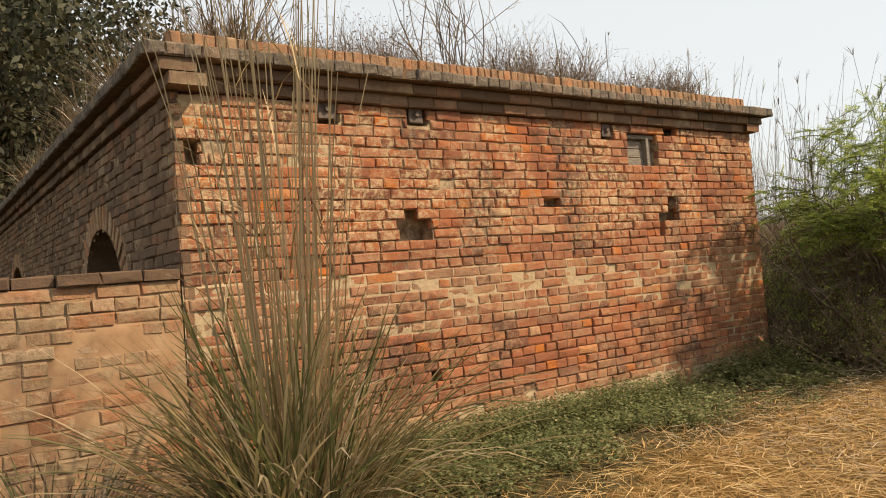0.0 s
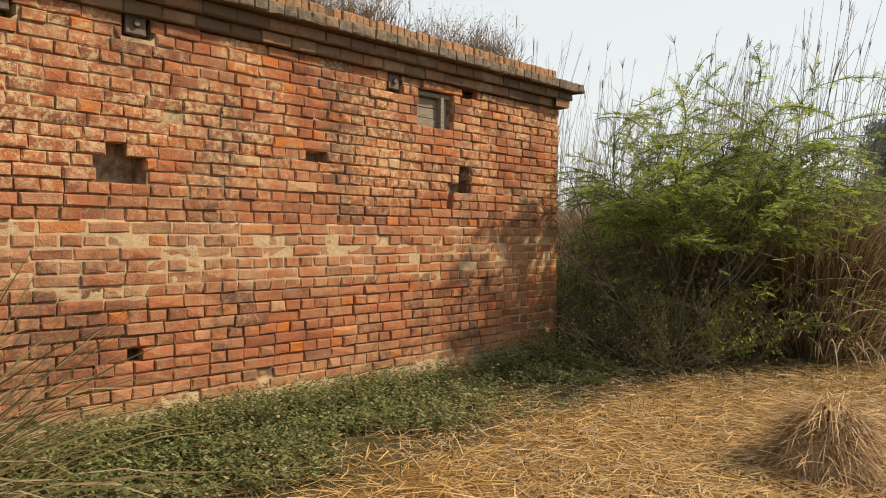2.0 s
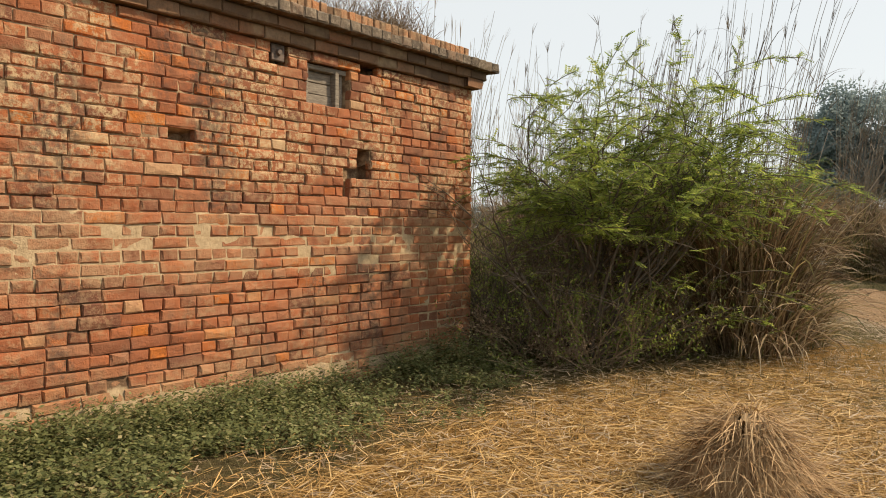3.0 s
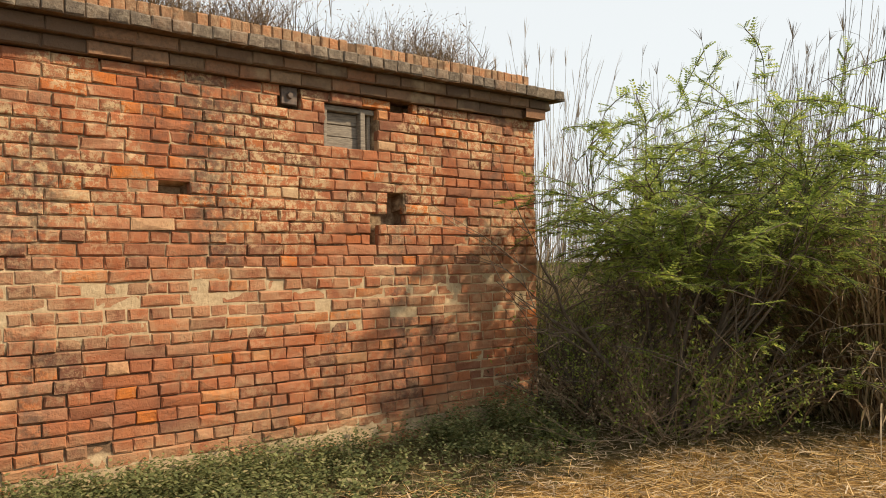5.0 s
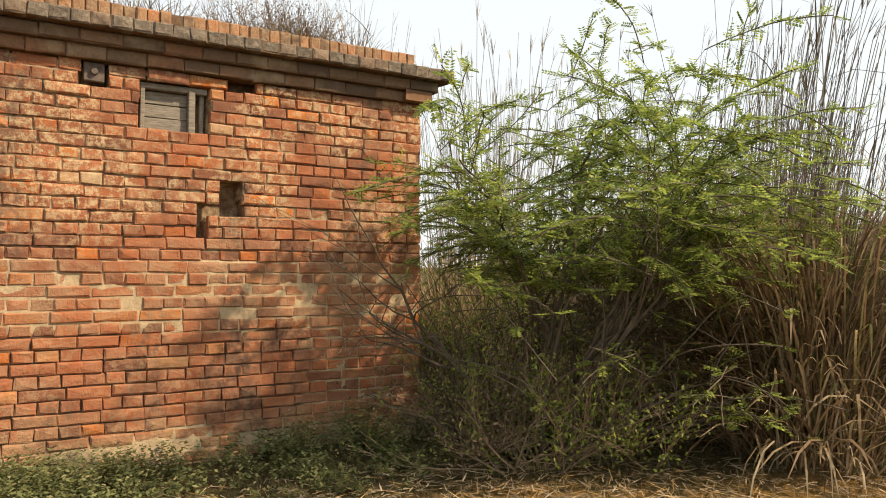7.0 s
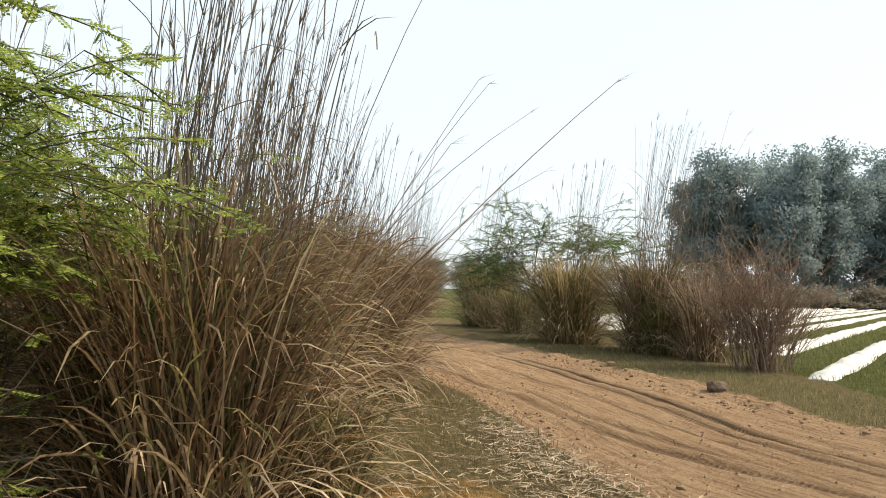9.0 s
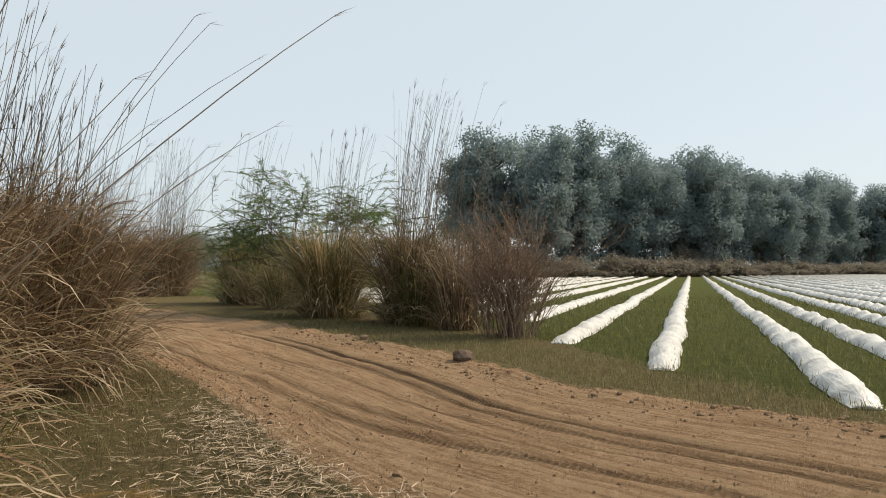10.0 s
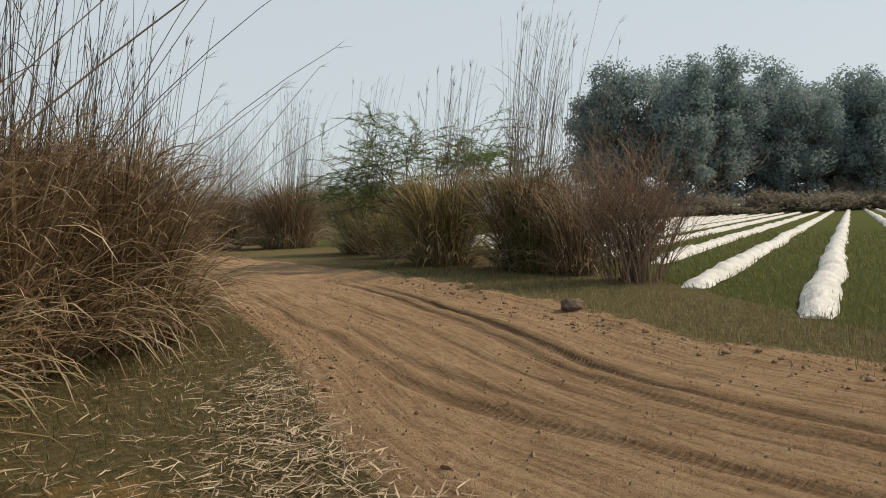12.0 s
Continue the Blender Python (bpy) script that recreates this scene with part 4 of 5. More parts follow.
# reeds and bushes along the far verge
for k, (x, y, r, h, n, stalks, sh, m, green, text) in enumerate((
    (17.0, -0.45, 0.8, 2.4, 2200, 110, 5.3, RED_BLADE, 0.35, "tall grey-green reed clump with plumed stalks on the field's verge"),
    (16.3, -0.9, 0.5, 1.3, 900, 0, 0, GREEN_BLADE, 0.9, "low green grass clump at the foot of the reeds"),
    (18.2, 2.1, 0.85, 2.45, 2400, 55, 4.7, MIX_BLADE, 0.3, "tan grass tussock with bleached hanging blades on the field's verge"),
    (15.7, -1.9, 0.5, 2.0, 900, 26, 4.2, RED_BLADE, 0.1, "russet grass clump beside the twiggy bush"),
    (24.0, 8.0, 0.9, 2.6, 1800, 30, 6.6, GREEN_BLADE, 0.8, "dark green grass clump with a few tall stalks by the track"),
    (21.5, 5.2, 0.7, 1.6, 900, 6, 4.0, MIX_BLADE, 0.5, "low half-green grass clump under the thorn tree"),
    (29.0, 15.0, 1.3, 3.2, 2400, 90, 6.8, RED_BLADE, 0.05, "broad russet reed clump far along the track"),
    (33.0, 21.0, 1.5, 3.0, 1800, 80, 6.4, RED_BLADE, 0.05, "broad russet reed clump far along the track"),
    (27.0, 17.5, 1.2, 2.8, 1600, 70, 6.2, RED_BLADE, 0.05, "broad russet reed clump far along the track"),
    (40.0, 22.0, 1.8, 3.2, 1600, 70, 6.2, RED_BLADE, 0.05, "broad russet reed clump far along the track"),
)):
    dome_tussock("reed_clump", x, y, r, h, n, m, stalks, sh, text, 80 + k, green, 0.018, stalk_w=0.0155, group="reed clumps on the field's verge", spread=0.8)


def branchy(st, p, d, length, radius, depth, rng, tips, spread=0.6, up=0.15, seg=4, taper=0.62, kids=(2, 4), sides=4):
    """A crooked limb that forks; the ends go to tips."""
    pts, rad = [Vector(p)], [radius]
    d = Vector(d).normalized()
    for i in range(seg):
        d = (d + Vector((rng.gauss(0, 0.16), rng.gauss(0, 0.16), rng.gauss(0, 0.12) + up * 0.3))).normalized()
        pts.append(pts[-1] + d * length / seg)
        rad.append(radius * (1 - (1 - taper) * (i + 1) / seg))
    st.stem(pts, rad, sides)
    if depth == 0:
        tips.append((pts[-1], d, pts))
        return
    for _ in range(rng.randint(*kids)):
        i = rng.randint(max(1, seg // 2), seg)
        nd = (d + Vector((rng.gauss(0, spread), rng.gauss(0, spread), rng.gauss(0, spread * 0.6) + up))).normalized()
        branchy(st, pts[i], nd, length * rng.uniform(0.55, 0.85), rad[i] * 0.7, depth - 1, rng, tips, spread, up, seg, taper, kids, sides)


def thorn_tree(name, x, y, height, seed, label, fronds=6, lean=(0, 0), stems=6, leaf=ACACIA_LEAF, sprays=3, depth=3, size=1.0, clear=-99.0, leaders=(), low=1.0):
    """A many-stemmed thorn tree with long sprays of feathery leaves."""
    rng = random.Random(seed)
    root = empty(name, x, y, 0.0)
    tagged(root, label, "tree")
    wood, tips = Strands(), []
    for k in range(stems):
        a = 6.2832 * k / stems + rng.uniform(-0.4, 0.4)
        s = rng.uniform(0.4, 1.3)
        branchy(wood, (0.08 * math.cos(a), 0.08 * math.sin(a), -0.05), (s * math.cos(a) + lean[0], s * math.sin(a) + lean[1], 1.0), height * rng.uniform(0.4, 0.52), 0.028 * size, depth, rng, tips, 0.55, 0.1)
    crown = Strands()
    for tip in leaders:         # long shoots that stand out of the crown
        a, b = Vector((0.0, 0.0, 0.8)), Vector(tip)
        line = [a.lerp(b, i / 14) + Vector((rng.gauss(0, 0.02), rng.gauss(0, 0.02), 0.25 * math.sin(math.pi * i / 14))) for i in range(15)]
        wood.stem(line, [0.017 - 0.0009 * i for i in range(15)], 4)
        for i in range(5, 15):
            tips.append((line[i], (line[i] - line[i - 1]).normalized(), line[i - 2:i + 1]))
    for p, d, pts in tips:
        for _ in range(sprays):
            if x + p.x < clear or x + pts[0].x < clear:
                continue
            # a spray: a thin arching twig with fronds along it
            h = Vector((d.x + rng.gauss(0, 0.55) + lean[0] * 0.5, d.y + rng.gauss(0, 0.55) + lean[1] * 0.5, d.z * 0.35 + rng.gauss(0.0, 0.25))).normalized()
            q = Vector(pts[rng.randint(1, len(pts) - 1)])
            line, n = [q.copy()], rng.randint(6, 12)
            for _ in range(n):
                h = (h + Vector((rng.gauss(0, 0.1), rng.gauss(0, 0.1), -0.05))).normalized()
                q = q + h * rng.uniform(0.05, 0.085) * size
                line.append(q.copy())
            wood.stem(line, [0.0045 * size] * len(line), 3)
            for q in line[1:]:
                if q.z < 0.15 or (q.z < low * size and rng.random() < 0.82):
                    continue
                for _ in range(fronds // 2):
                    fd = (h + Vector((rng.gauss(0, 0.8), rng.gauss(0, 0.8), rng.gauss(0.1, 0.4)))).normalized()
                    ln = rng.uniform(0.065, 0.12) * size
                    up = Vector((rng.gauss(0, 0.35), rng.gauss(0, 0.35), 1))
                    side = fd.cross(up).normalized()
                    for j in range(5):
                        b = q + fd * ln * (0.15 + 0.19 * j)
                        for sgn in (1, -1):
                            crown.leaf(b, (side * sgn * 0.9 + fd * 0.5).normalized() * ln * 0.29, ln * 0.17, up)
    wood.build("trunk", BARK, root, True)
    crown.build("crown", leaf, root)
    return root


thorn_tree("thorn_tree", 0.45, -1.15, 2.45, 7, "bushy green thorn tree with feathery leaves at the building's corner", lean=(0.12, 0.0), stems=9, sprays=2, clear=-0.75,
           leaders=((-1.3, -0.7, 2.0), (-0.25, -0.8, 2.4), (0.9, 0.2, 2.7), (-0.55, 0.55, 2.0), (-0.5, 0.1, 1.6)), low=1.25)
thorn_tree("thorn_tree", 1.8, -0.5, 2.2, 17, "bushy green thorn tree with feathery leaves among the grass", lean=(0.45, -0.15), stems=4, sprays=1, clear=0.2, leaders=((1.6, -0.3, 2.4),), low=1.6)
thorn_tree("thorn_tree", 20.6, 3.3, 3.9, 27, "green thorn tree above the reeds on the field's verge", stems=6, sprays=2, size=1.7, fronds=4, leaf=VERGE_LEAF)
thorn_tree("thorn_tree", 24.5, 7.2, 1.9, 28, "low green thorn tree behind the reeds on the verge", stems=5, sprays=1, size=1.8, fronds=4, leaf=VERGE_LEAF)


def twig_shrub(name, x, y, z, height, width, stems, seed, label, depth=2, material=TWIG, group="", upright=0.9, leaf=None, leaves=0, radius=0.008, leaf_size=1.0):
    rng = random.Random(seed)
    root = empty(name, x, y, z)
    tagged(root, label, "shrub", group)
    st, tips = Strands(), []
    for _ in range(stems):
        a, r = rng.uniform(0, 6.2832), width * 0.25 * rng.random()
        branchy(st, (r * math.cos(a), r * math.sin(a), -0.03), (rng.gauss(0, 1 - upright) + 0.5 * math.cos(a) * (1.2 - upright), rng.gauss(0, 1 - upright) + 0.5 * math.sin(a) * (1.2 - upright), upright),
                height * rng.uniform(0.35, 0.6), radius, depth, rng, tips, 0.45, 0.12, 3, 0.7, (2, 4), 3)
    st.build("branchwork", material, root)
    if leaf:
        lv = Strands()
        for p, d, pts in tips:
            for _ in range(leaves):
                q = Vector(pts[rng.randint(0, len(pts) - 1)]) + Vector((rng.gauss(0, 0.04), rng.gauss(0, 0.04), rng.gauss(0, 0.04)))
                lv.leaf(q, Vector((rng.gauss(0, 1), rng.gauss(0, 1), rng.gauss(0, 1))).normalized() * rng.uniform(0.02, 0.05) * leaf_size, 0.018 * leaf_size, (rng.gauss(0, 1), rng.gauss(0, 1), 1))
        lv.build("leafage", leaf, root)
    return root


RED_TWIG = plain("russet_twig", [(0.3, (0.15, 0.098, 0.07)), (0.7, (0.31, 0.215, 0.15))], 20)
twig_shrub("twiggy_bush", 14.3, -3.3, 0, 2.45, 2.2, 110, 90, "dense russet-brown twiggy bush at the field's edge", 2, RED_TWIG, upright=0.93, radius=0.012, leaf=RED_BLADE, leaves=6)
twig_shrub("dark_bush", 23.0, 7.0, 0, 1.9, 2.0, 50, 92, "dark green bush on the field's verge", 2, TWIG, upright=0.6, radius=0.014, leaf=WEED_LEAF, leaves=12)
for k, (x, y, w) in enumerate(((0.1, -0.8, 0.9), (0.7, -1.45, 1.0), (1.3, -0.75, 1.0), (0.45, -0.35, 1.0), (0.2, -1.35, 0.8), (1.7, -0.3, 1.1))):
    twig_shrub("dry_brushwood", x, y, 0, 1.0, w * 1.4, 22, 95 + k, "tangled dry brushwood under the thorn tree", 2, TWIG, group="brushwood under the thorn tree", upright=0.45, radius=0.007, leaf=ACACIA_LEAF if k % 3 == 1 else RED_BLADE, leaves=9)

for k, (x, y, h) in enumerate(((0.35, -0.35, 1.35), (0.75, 0.45, 1.5), (1.5, 0.8, 1.5))):
    twig_shrub("thorn_shrub", x, y, 0, h, 1.4, 22, 110 + k, "dense tangled thorn shrub beside the building's corner", 2, BARK, group="thorn shrubs at the corner", upright=0.6, radius=0.009, leaf=ACACIA_LEAF, leaves=9)

# roof growth: dry tufts and bare shrubs behind the parapet
rr = random.Random(77)
for k in range(17):
    x = -6.4 + 0.38 * k + rr.uniform(-0.12, 0.12)
    y = 0.3 + rr.uniform(0, 0.35)
    if k in (3, 4, 5, 8, 9, 10, 13, 14, 15):
        twig_shrub("roof_shrub", x, y, 3.0, 0.72 * rr.uniform(0.7, 1.1), 0.5, 60, 120 + k, "dry grey-brown shrub growing on the roof", 2, TWIG, group="shrubs on the roof", upright=0.6, radius=0.0045, leaf=RED_BLADE, leaves=2, leaf_size=0.6)
    else:
        t = tussock("roof_grass", x, y, 0.18, 150, 0.5, RED_BLADE, 6, 0.9, "dry grass tuft growing on the roof", 140 + k, 0.007, (4, 50), (15, 70), group="grass tufts on the roof", stalk_w=0.006)
        t.location.z = 3.0
for k in range(12):
    t = tussock("roof_grass", -6.55 + rr.uniform(0, 0.5), 0.5 + k * 0.75, 0.3, 260, 0.75, DRY_BLADE, 8, 1.2, "dry grass tuft growing on the roof", 170 + k, 0.009, (4, 55), (15, 70), group="grass tufts on the roof", stalk_w=0.007)
    t.location.z = 3.0
twig_shrub("bare_roof_shrub", -3.9, 0.6, 3.0, 1.7, 0.9, 9, 200, "bare leafless shrub with long curved twigs on the roof", 2, TWIG, upright=0.8, radius=0.009)

# straw mound
mound = empty("straw_heap", -2.35, -3.5, 0.0)
mound.scale = (0.86, 0.86, 0.9)
tagged(mound, "small conical heap of brown straw on the ground", "straw heap")
rm = random.Random(3)
bm = bmesh.new()
bmesh.ops.create_cone(bm, cap_ends=True, segments=18, radius1=0.42, radius2=0.1, depth=0.42, matrix=Matrix.Translation((0, 0, 0.19)))
bmesh.ops.subdivide_edges(bm, edges=bm.edges[:], cuts=2, use_grid_fill=True)
for v in bm.verts:
    v.co += Vector((rm.gauss(0, 0.02), rm.gauss(0, 0.02), rm.gauss(0, 0.015)))
part("heap", bm, DARK_STRAW, mound, smooth=True)
st = Strands()
for _ in range(2200):
    a, k = rm.uniform(0, 6.2832), rm.random()
    r = 0.44 - 0.34 * k + rm.uniform(-0.04, 0.03)
    st.blade((r * math.cos(a), r * math.sin(a), max(0.01, 0.42 * k + rm.uniform(0, 0.06))), a + rm.gauss(0, 0.7), rm.uniform(0.12, 0.38), rm.uniform(70, 150), rm.uniform(0, 50), 0.006, 3, rm)
st.build("straw_cover", DARK_STRAW, mound)

# loose straw, turf, weeds
def scatter(count, pick, seed, draw):
    rng = random.Random(seed)
    n = tries = 0
    while n < count and tries < count * 30:
        tries += 1
        p = pick(rng)
        if p is None:
            continue
        draw(p[0], p[1], rng)
        n += 1


def straw_amount(x, y):
    return math.exp(-(((x + 3.2) / 3.6) ** 2 + ((y + 3.3) / 1.75) ** 2) ** 2) + 0.5 * math.exp(-(((x - 2.4) / 1.9) ** 2 + ((y + 3.2) / 1.2) ** 2) ** 2)


straw = Strands()


def pick_straw(rng):
    x, y = rng.uniform(-7, 5), rng.uniform(-6.5, -0.9)
    return (x, y) if rng.random() < straw_amount(x, y) and x < 1.0 else None


scatter(26000, pick_straw, 301, lambda x, y, r: straw.blade((x, y, r.uniform(0.012, 0.05)), r.uniform(0, 6.28), r.uniform(0.06, 0.28), r.uniform(78, 100), r.uniform(-15, 20), r.uniform(0.003, 0.007), 2, r))
tagged(straw.build("loose_straw", STRAW), "loose golden straw strewn over the ground", "straw", kind="stuff")
litter = Strands()


def pick_litter(rng):
    x, y = rng.uniform(-4, 8), rng.uniform(-6.5, -0.6)
    d = lane(x, y)
    heap = 1.6 * math.exp(-((d + 1.95) / 0.3) ** 2) * max(0.05, math.sin(0.9 * (y + 5.2)))
    return (x, y) if d < -1.5 and rng.random() < 0.07 + heap + 0.5 * straw_amount(x, y) + 0.55 * math.exp(-((x + 0.2) / 1.9) ** 2 - ((y + 1.9) / 0.9) ** 2) else None


scatter(15000, pick_litter, 302, lambda x, y, r: litter.blade((x, y, r.uniform(0.014, 0.045)), r.uniform(0, 6.28), r.uniform(0.03, 0.17), r.uniform(78, 100), r.uniform(-25, 30), r.uniform(0.004, 0.011), 2, r))
tagged(litter.build("dry_litter", PALE_STRAW), "pale dry straw litter beside the dirt track", "straw", kind="stuff")
turf = Strands()


def pick_turf(rng):
    x, y = rng.uniform(-8, 9), rng.uniform(-7, 2.0)
    if rng.random() < 0.4:
        y = rng.uniform(-9.5, 4)
        x = float(np.interp(y, TRACK_Y, TRACK_X)) + rng.uniform(2.3, 5.5)
    if WALL_L < x < 0 and y > -0.05:
        return None
    d = lane(x, y)
    if abs(d - 0.1) < 1.75 or x - bend(y, CY, CX)[0] > 0.5 or (-6.8 < x < 0 and y > 0):
        return None
    return (x, y) if rng.random() > 0.85 * straw_amount(x, y) else None


scatter(62000, pick_turf, 303, lambda x, y, r: turf.blade((x, y, 0.0), r.uniform(0, 6.28), r.uniform(0.03, 0.12), r.uniform(5, 70), r.uniform(10, 70), r.uniform(0.003, 0.006), 2, r))
tagged(turf.build("turf_grass", TURF_BLADE), "short patchy half-dry turf grass", "grass", kind="stuff")
weeds = Strands()


def pick_weed(rng):
    x = rng.uniform(-6.2, 1.2)
    if rng.random() < 0.86 * min(1.0, max(0.0, (x + 3.6) / 1.7)) and not (-1.5 < x < -0.5 and math.sin(9 * x) > 0.2):
        return None
    y = -abs(rng.gauss(0, 0.62)) - 0.03 if rng.random() < 0.8 else rng.uniform(-1.7, -0.05)
    lim = 1.45 + 0.25 * math.sin(2.1 * x) + 0.2 * math.sin(5.3 * x)
    if -y > lim:
        return None
    return x, y


def weed(x, y, r):
    h = r.uniform(0.05, 0.2) * (1.3 if y > -0.6 else 0.8) * (1.5 if -1.1 < x < 0.1 and y > -0.7 else 1.0)
    for _ in range(r.randint(2, 3)):
        a, ln = r.uniform(0, 6.28), r.uniform(0.1, 0.7)
        for j in range(6):
            t = (j + 1) / 6
            q = Vector((x + math.cos(a) * h * ln * t, y + math.sin(a) * h * ln * t, h * t * (1 - 0.25 * ln * t)))
            if q.y > -0.03 and WALL_L < q.x < 0:
                continue
            b = r.uniform(0, 6.28)
            weeds.leaf(q, Vector((math.cos(b), math.sin(b), r.uniform(-0.2, 0.6))) * r.uniform(0.018, 0.045), r.uniform(0.012, 0.026), (r.gauss(0, 0.4), r.gauss(0, 0.4), 1))


scatter(4600, pick_weed, 304, weed)
tagged(weeds.build("green_weeds", WEED_LEAF), "low green leafy weeds along the foot of the wall", "weeds", kind="stuff")

# ---- field: crop rows under white plastic tunnels ----
def plastic():
    n = Nodes("white_plastic_film", 0.45, 0.4)
    col = n.ramp(n.noise(3, 5, 0.65), [(0.3, (0.36, 0.34, 0.3)), (0.5, (0.54, 0.53, 0.5)), (0.8, (0.66, 0.66, 0.64))])
    return n.done(col, n.noise(9, 4, 0.6, stretch=(0.6, 2.2, 2.2)), 0.5, 0.05)


PLASTIC = plastic()
ROWS_AT_TEN = [-3.1, -4.8, -6.75, -8.05, -9.5, -10.8, -12.1, -13.4] + [-14.8 - 1.4 * k for k in range(22)]
ROW_STARTS = [12.6, 9.9, 7.9, 6.75, 5.6, 5.0, 4.5, 4.0] + [3.5] * 22
LEFT_ROWS = [(-1.4, 17.5), (0.4, 19.5), (2.2, 21.0), (4.0, 22.5), (5.8, 24.0), (7.6, 25.5), (9.4, 27.0), (11.2, 29.0)]
ROW_SLOPE = 0.056


def tunnel(y_ten, x_start, x_end, seed):
    """A low, sagging plastic tunnel held by hoops, closed and weighed down with soil at its near end."""
    rng = random.Random(seed)
    xs, x = [], x_start
    while x < x_end:
        xs.append(x)
        x += 0.07 if x < 26 else (0.2 if x < 45 else (0.6 if x < 80 else 1.3))
    n = np.array(xs)
    u = n - x_start
    hoop = 0.5 + 0.5 * np.cos(u * 6.2832 / 1.3 + 0.5 * wave(n, 0 * n, 0.8, seed))
    grow = smooth(u, -0.05, 0.55)
    hgt = (0.115 + 0.06 * hoop + 0.025 * wave(n, 0 * n, 5, seed + 1)) * grow + 0.02
    half = (0.175 + 0.025 * wave(n, 0 * n, 2.5, seed + 2)) * (0.55 + 0.45 * grow)
    mid = y_ten + (n - 10) * ROW_SLOPE + 0.05 * wave(n, 0 * n, 0.7, seed + 3)
    k = 11
    verts, faces = [], []
    fold = [wave(n, 0 * n, 3.5, seed + 10 + j // 2) + 0.6 * wave(n, 0 * n, 11.0, seed + 30 + j) for j in range(k)]
    for i in range(len(n)):
        for j in range(k):
            a = math.pi * j / (k - 1)
            w = 1 + 0.05 * fold[j][i] + 0.012 * rng.gauss(0, 1)
            skirt = 0.06 * abs(math.cos(a)) ** 8 * math.copysign(1, math.cos(a))
            verts.append((*field(n[i] + rng.gauss(0, 0.01), mid[i] + math.cos(a) * half[i] * w + skirt), max(0.004, hgt[i] * math.sin(a) ** 0.8 * w)))
    for i in range(len(n) - 1):
        for j in range(k - 1):
            faces.append((i * k + j, i * k + j + 1, (i + 1) * k + j + 1, (i + 1) * k + j))
    faces.append(tuple(range(k - 1, -1, -1)))
    ob = mesh_object("plastic_tunnel", verts, faces, PLASTIC, smooth=True)
    return tagged(ob, "long low white plastic crop tunnel, wrinkled over hoops, on the field", "crop tunnel", "plastic tunnels in the field")


for k, (y, x0) in enumerate(list(zip(ROWS_AT_TEN, ROW_STARTS)) + LEFT_ROWS):
    tunnel(y, x0, min(165.0, 80 + 104 * (21 - y) / 56), 400 + 5 * k)

crop = Strands()


def pick_crop(rng):
    x, y = field(5 + 30 * rng.random() ** 1.7, rng.uniform(-14, 2))
    return (x, y) if x - bend(y, CY, CX)[0] > -0.3 else None


scatter(26000, pick_crop, 501, lambda x, y, r: crop.blade((x, y, 0.0), r.uniform(0, 6.28), r.uniform(0.05, 0.16), r.uniform(5, 50), r.uniform(10, 60), 0.006 + 0.0006 * x, 2, r))
CROP_BLADE = leafy("young_crop_blade", [(0.0, (0.075, 0.09, 0.028)), (0.5, (0.125, 0.14, 0.042)), (1.0, (0.21, 0.2, 0.08))])
tagged(crop.build("crop_grass", CROP_BLADE), "short green crop between the plastic tunnels", "crop", kind="stuff")

# stone and clods on the far verge
STONE = plain("dark_earth_clod", [(0.3, (0.06, 0.04, 0.03)), (0.7, (0.17, 0.12, 0.085))], 18, bump=0.8)


CLOD = plain("pale_earth_clod", [(0.3, (0.15, 0.095, 0.055)), (0.7, (0.31, 0.21, 0.13))], 18, bump=0.8)


def clod(x, y, size, seed, name="clod", label="dry lump of brown earth on the dirt track"):
    rng = random.Random(seed)
    bm = bmesh.new()
    bmesh.ops.create_icosphere(bm, subdivisions=2, radius=size)
    for v in bm.verts:
        v.co *= 1 + 0.3 * noise.noise(v.co / size * 1.6 + Vector((seed, 0, 0))) + rng.gauss(0, 0.04)
        v.co.z = max(v.co.z * 0.7, -size * 0.3)
    ob = part(name, bm, CLOD if name == "clod" else STONE, None)
    ob.location = (x, y, size * 0.28 + float(ground_height(np.array(x), np.array(y))))
    return tagged(ob, label, "clod" if name == "clod" else "stone")


clod(10.12, -3.4, 0.15, 2, "stone", "dark angular stone on the grassy verge of the track")
clod(12.45, -1.05, 0.08, 3)
rc = random.Random(14)
for k in range(230):
    y = rc.uniform(-8.5, 1.5)
    d = rc.choice([rc.uniform(1.2, 2.4), rc.uniform(1.5, 2.1), rc.uniform(1.4, 1.9), rc.uniform(-1.8, -1.2), rc.uniform(-1.4, 1.4)])
    i = float(np.interp(y, TRACK_Y, TRACK_X))
    clod(i + d * 1.3, y, rc.uniform(0.012, 0.035) * (0.6 if abs(d) < 1.4 else 1), 20 + k)

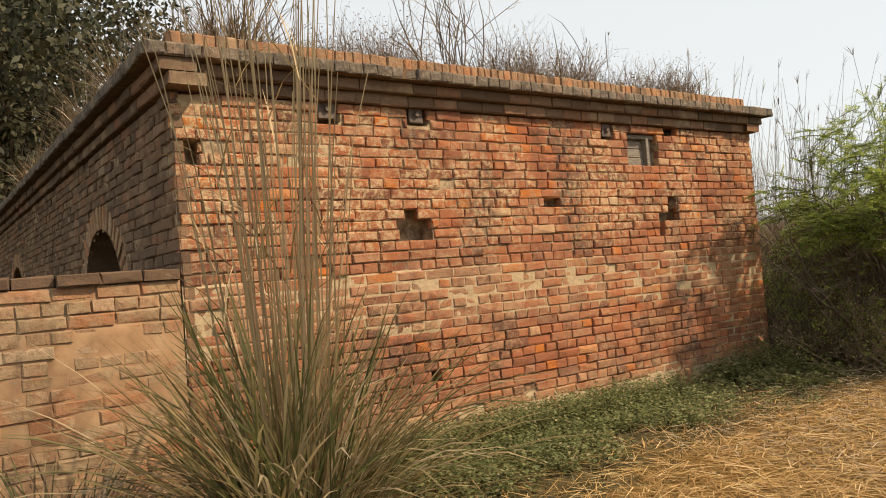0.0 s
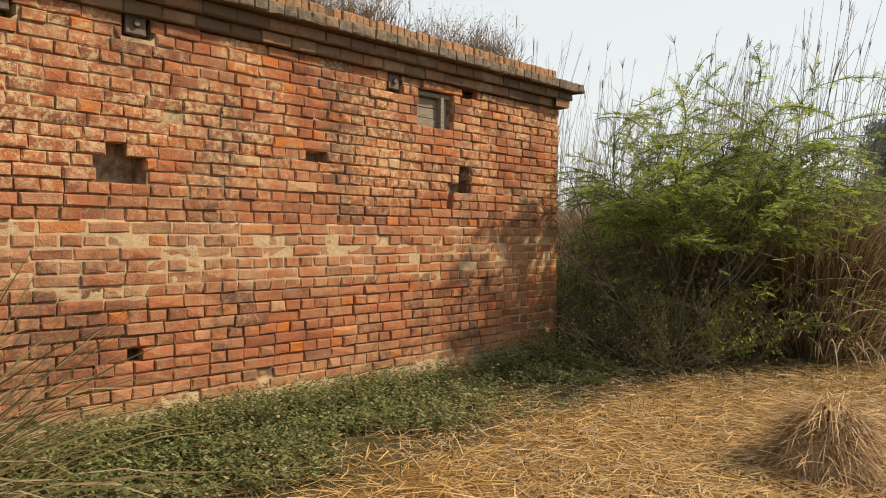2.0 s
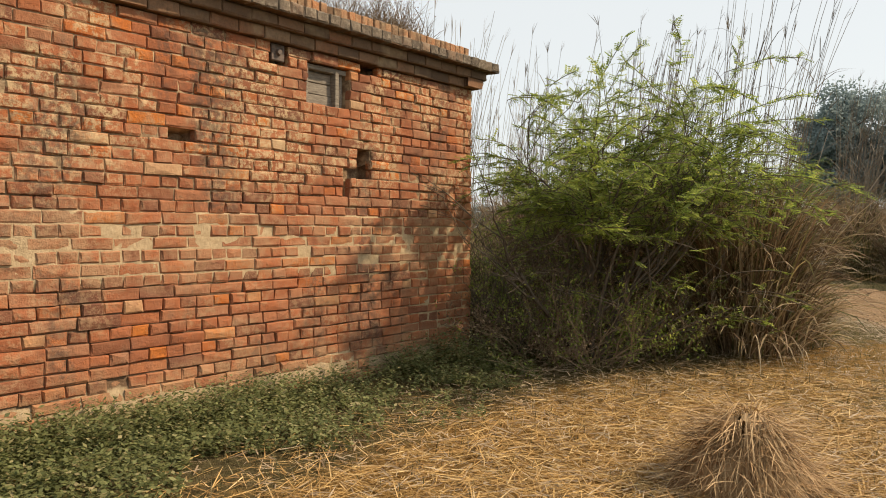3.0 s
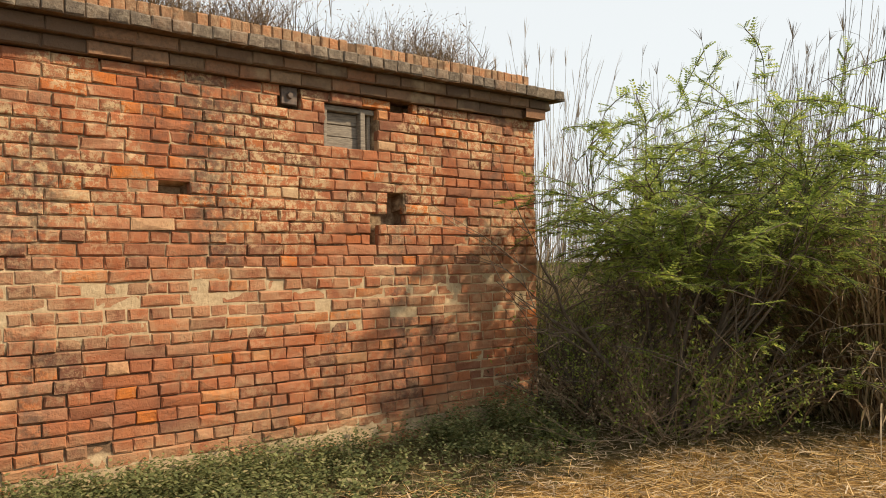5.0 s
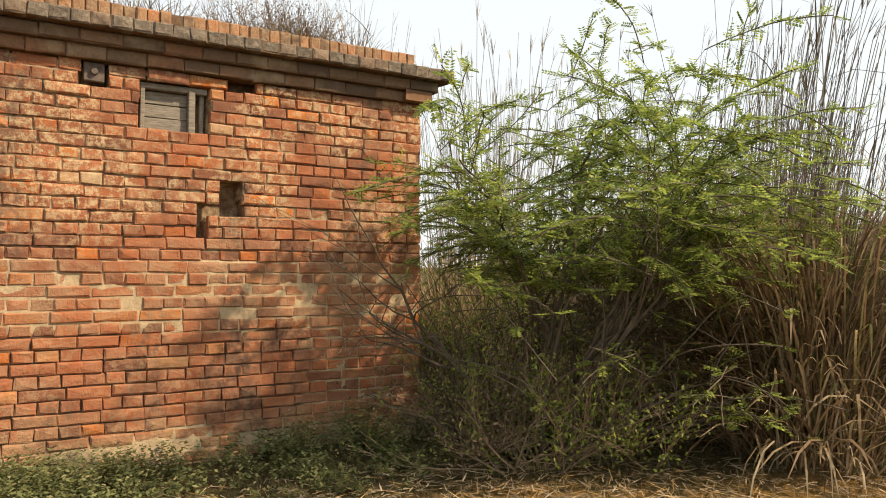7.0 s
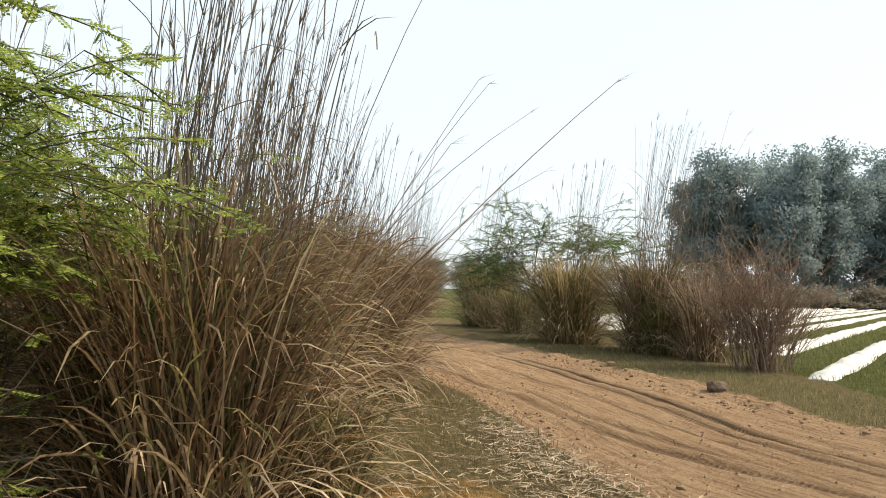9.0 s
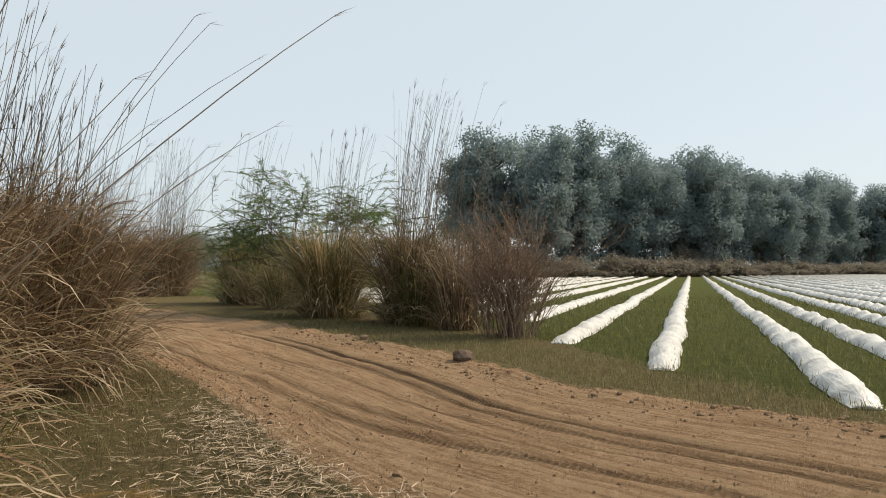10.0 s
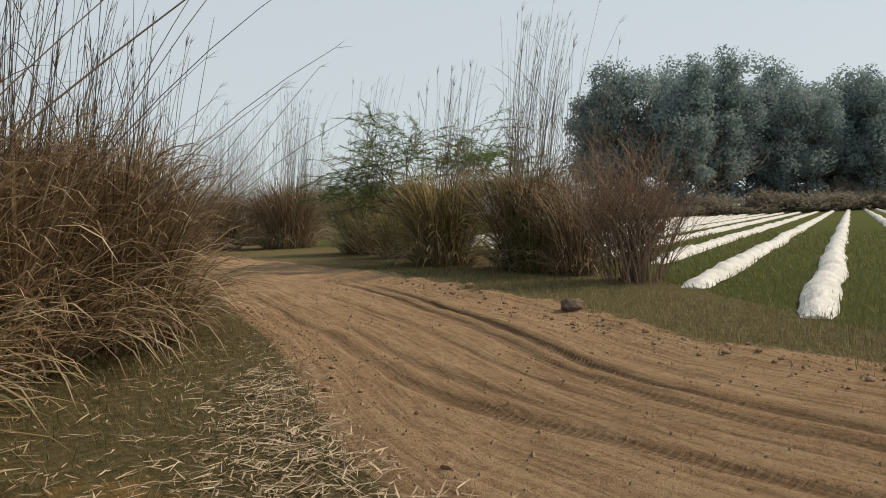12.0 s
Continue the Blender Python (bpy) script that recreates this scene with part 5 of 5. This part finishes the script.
crumbs_v, crumbs_f = [], []
rk = random.Random(66)
spots = [(rk.uniform(-8.2, 1.2), rk.choice([rk.uniform(-1.7, 1.7), rk.gauss(1.75, 0.25), rk.gauss(-1.7, 0.3)])) for _ in range(5200)]
spots = [(bend(y, TY, TX)[0] + 1.3 * d, y) for y, d in spots]
for (x, y), z in zip(spots, ground_height(*np.array(spots).T).tolist()):
    r, a, k = 0.004 + 0.02 * rk.random() ** 3, rk.uniform(0, 6.28), len(crumbs_v)
    crumbs_v += [(x + r * rk.uniform(0.6, 1.2) * math.cos(a + 1.571 * j), y + r * rk.uniform(0.6, 1.2) * math.sin(a + 1.571 * j), z - 0.002) for j in range(4)] + [(x + rk.uniform(-0.3, 0.3) * r, y, z + r * rk.uniform(0.5, 1.0))]
    crumbs_f += [(k + j, k + (j + 1) % 4, k + 4) for j in range(4)]
tagged(mesh_object("soil_crumbs", crumbs_v, crumbs_f, CLOD), "small crumbs of dry earth scattered on the track", "earth", kind="stuff")

# ---- far trees ----
def far_tree_meshes(seed, height, width, leaves, leaf_mat, leaf_size, low=0.18):
    rng = random.Random(seed)
    wood, tips = Strands(), []
    top = height * 0.7
    pts = [Vector((rng.gauss(0, 0.1) * i, rng.gauss(0, 0.1) * i, top * i / 6)) for i in range(7)]
    wood.stem(pts, [0.22 * (1 - 0.11 * i) * height / 15 for i in range(7)], 6)
    for i in range(2, 7):
        for _ in range(4):
            a = rng.uniform(0, 6.28)
            branchy(wood, pts[i], (math.cos(a), math.sin(a), 0.7), width * rng.uniform(0.3, 0.5), 0.07 * height / 15, 1, rng, tips, 0.5, 0.2, 3, 0.6, (2, 3), 4)
    lobes = [(p, rng.uniform(0.1, 0.2) * width + 0.4) for p, d, q in tips]
    for _ in range(int(height * 0.8)):
        a, z = rng.uniform(0, 6.28), rng.uniform(low, 0.97)
        r = width * 0.5 * math.sqrt(max(0.05, 1 - ((z - 0.55) / 0.5) ** 2)) * rng.uniform(0.2, 1.0)
        lobes.append((Vector((r * math.cos(a), r * math.sin(a), z * height)), rng.uniform(0.12, 0.22) * width))
    crown = Strands()
    for _ in range(leaves):
        c, r = rng.choice(lobes)
        d = Vector((rng.gauss(0, 1), rng.gauss(0, 1), rng.gauss(0, 0.8))).normalized()
        q = c + d * r * rng.uniform(0.55, 1.08)
        crown.leaf(q, Vector((rng.gauss(0, 1), rng.gauss(0, 1), rng.gauss(-0.3, 1))).normalized() * leaf_size * rng.uniform(0.6, 1.4), leaf_size * 0.55, d)
    return wood, crown


def far_tree(name, x, y, seed, height, width, leaves, leaf_mat, leaf_size, label, group, low=0.18):
    root = empty(name, x, y, -0.05)
    tagged(root, label, "tree", group)
    wood, crown = far_tree_meshes(seed, height, width, leaves, leaf_mat, leaf_size, low)
    wood.build("trunk", BARK, root)
    crown.build("crown", leaf_mat, root)
    return root


def belt(t):
    return field(88 + 104 * t, 21.0 - 56 * t)


kinds = [far_tree("belt_tree", *belt(0.05 + 0.16 * k), 600 + k, 16.5 + (k % 3), 6.2 + 0.8 * (k % 3), 11000, HAZED_LEAF, 0.4, "tall grey-green tree in the hazy tree belt beyond the field", "tree belt beyond the field", 0.1) for k in range(5)]
rf = random.Random(21)
for k in range(66):
    t = k / 65
    x, y = belt(t)
    s = rf.uniform(0.8, 1.06) * (1.1 if k < 9 else 1.12)
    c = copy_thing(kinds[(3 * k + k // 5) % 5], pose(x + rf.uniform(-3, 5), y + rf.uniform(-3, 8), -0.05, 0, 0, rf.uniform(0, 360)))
    c.scale = (s, s, s)
for k in range(34):
    x, y = field(320 + rf.uniform(0, 40), -54 - 1.9 * k + rf.uniform(-3, 3))
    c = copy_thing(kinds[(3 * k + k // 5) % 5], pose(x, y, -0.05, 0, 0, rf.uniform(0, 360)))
    s = 1.45 - 0.03 * k
    c.scale = (s * 1.2, s * 1.2, s)
for k in range(16):
    x, y = field(620 + rf.uniform(-40, 80), -180 - 18 * k + rf.uniform(-9, 9))
    c = copy_thing(kinds[(3 * k + k // 5) % 5], pose(x, y, -0.05, 0, 0, rf.uniform(0, 360)))
    c.scale = (0.7, 0.7, 0.4)
# scrub along the foot of the belt and on the far left
scrub = [twig_shrub("far_scrub", *belt(0.02 + 0.3 * k), 0, 4.2, 6, 70, 700 + k, "dusty grey-brown scrub at the foot of the tree belt", 2, TWIG, "scrub at the tree belt", 0.6, HAZED_SCRUB_LEAF, 8, 0.05, 9.0) for k in range(2)]
for k in range(30):
    x, y = belt(k / 29)
    c = copy_thing(scrub[k % 2], pose(x - 5 + rf.uniform(-2, 2), y - 2 + rf.uniform(-2, 2), 0, 0, 0, rf.uniform(0, 360)))
    c.scale = (1, 1, rf.uniform(0.25, 0.7))
for k in range(14):
    x, y = field(75 + 3 * k + rf.uniform(-3, 3), 44 + 5 * k + rf.uniform(-3, 3))
    c = copy_thing(kinds[(3 * k + k // 5) % 5], pose(x, y, -0.05, 0, 0, rf.uniform(0, 360)))
    c.scale = (0.5, 0.5, 0.33)
# big dark trees behind the building
for k, (x, y, h) in enumerate(((-6.6, 15.8, 11.5), (-9.6, 17.0, 11.0), (-4.0, 19.5, 9.5), (-13.0, 18.0, 10.5))):
    far_tree("dark_tree", x, y, 650 + k, h, 7.0, 24000, DUSK_LEAF, 0.2, "big dark-leaved tree behind the brick building", "trees behind the building", 0.12)
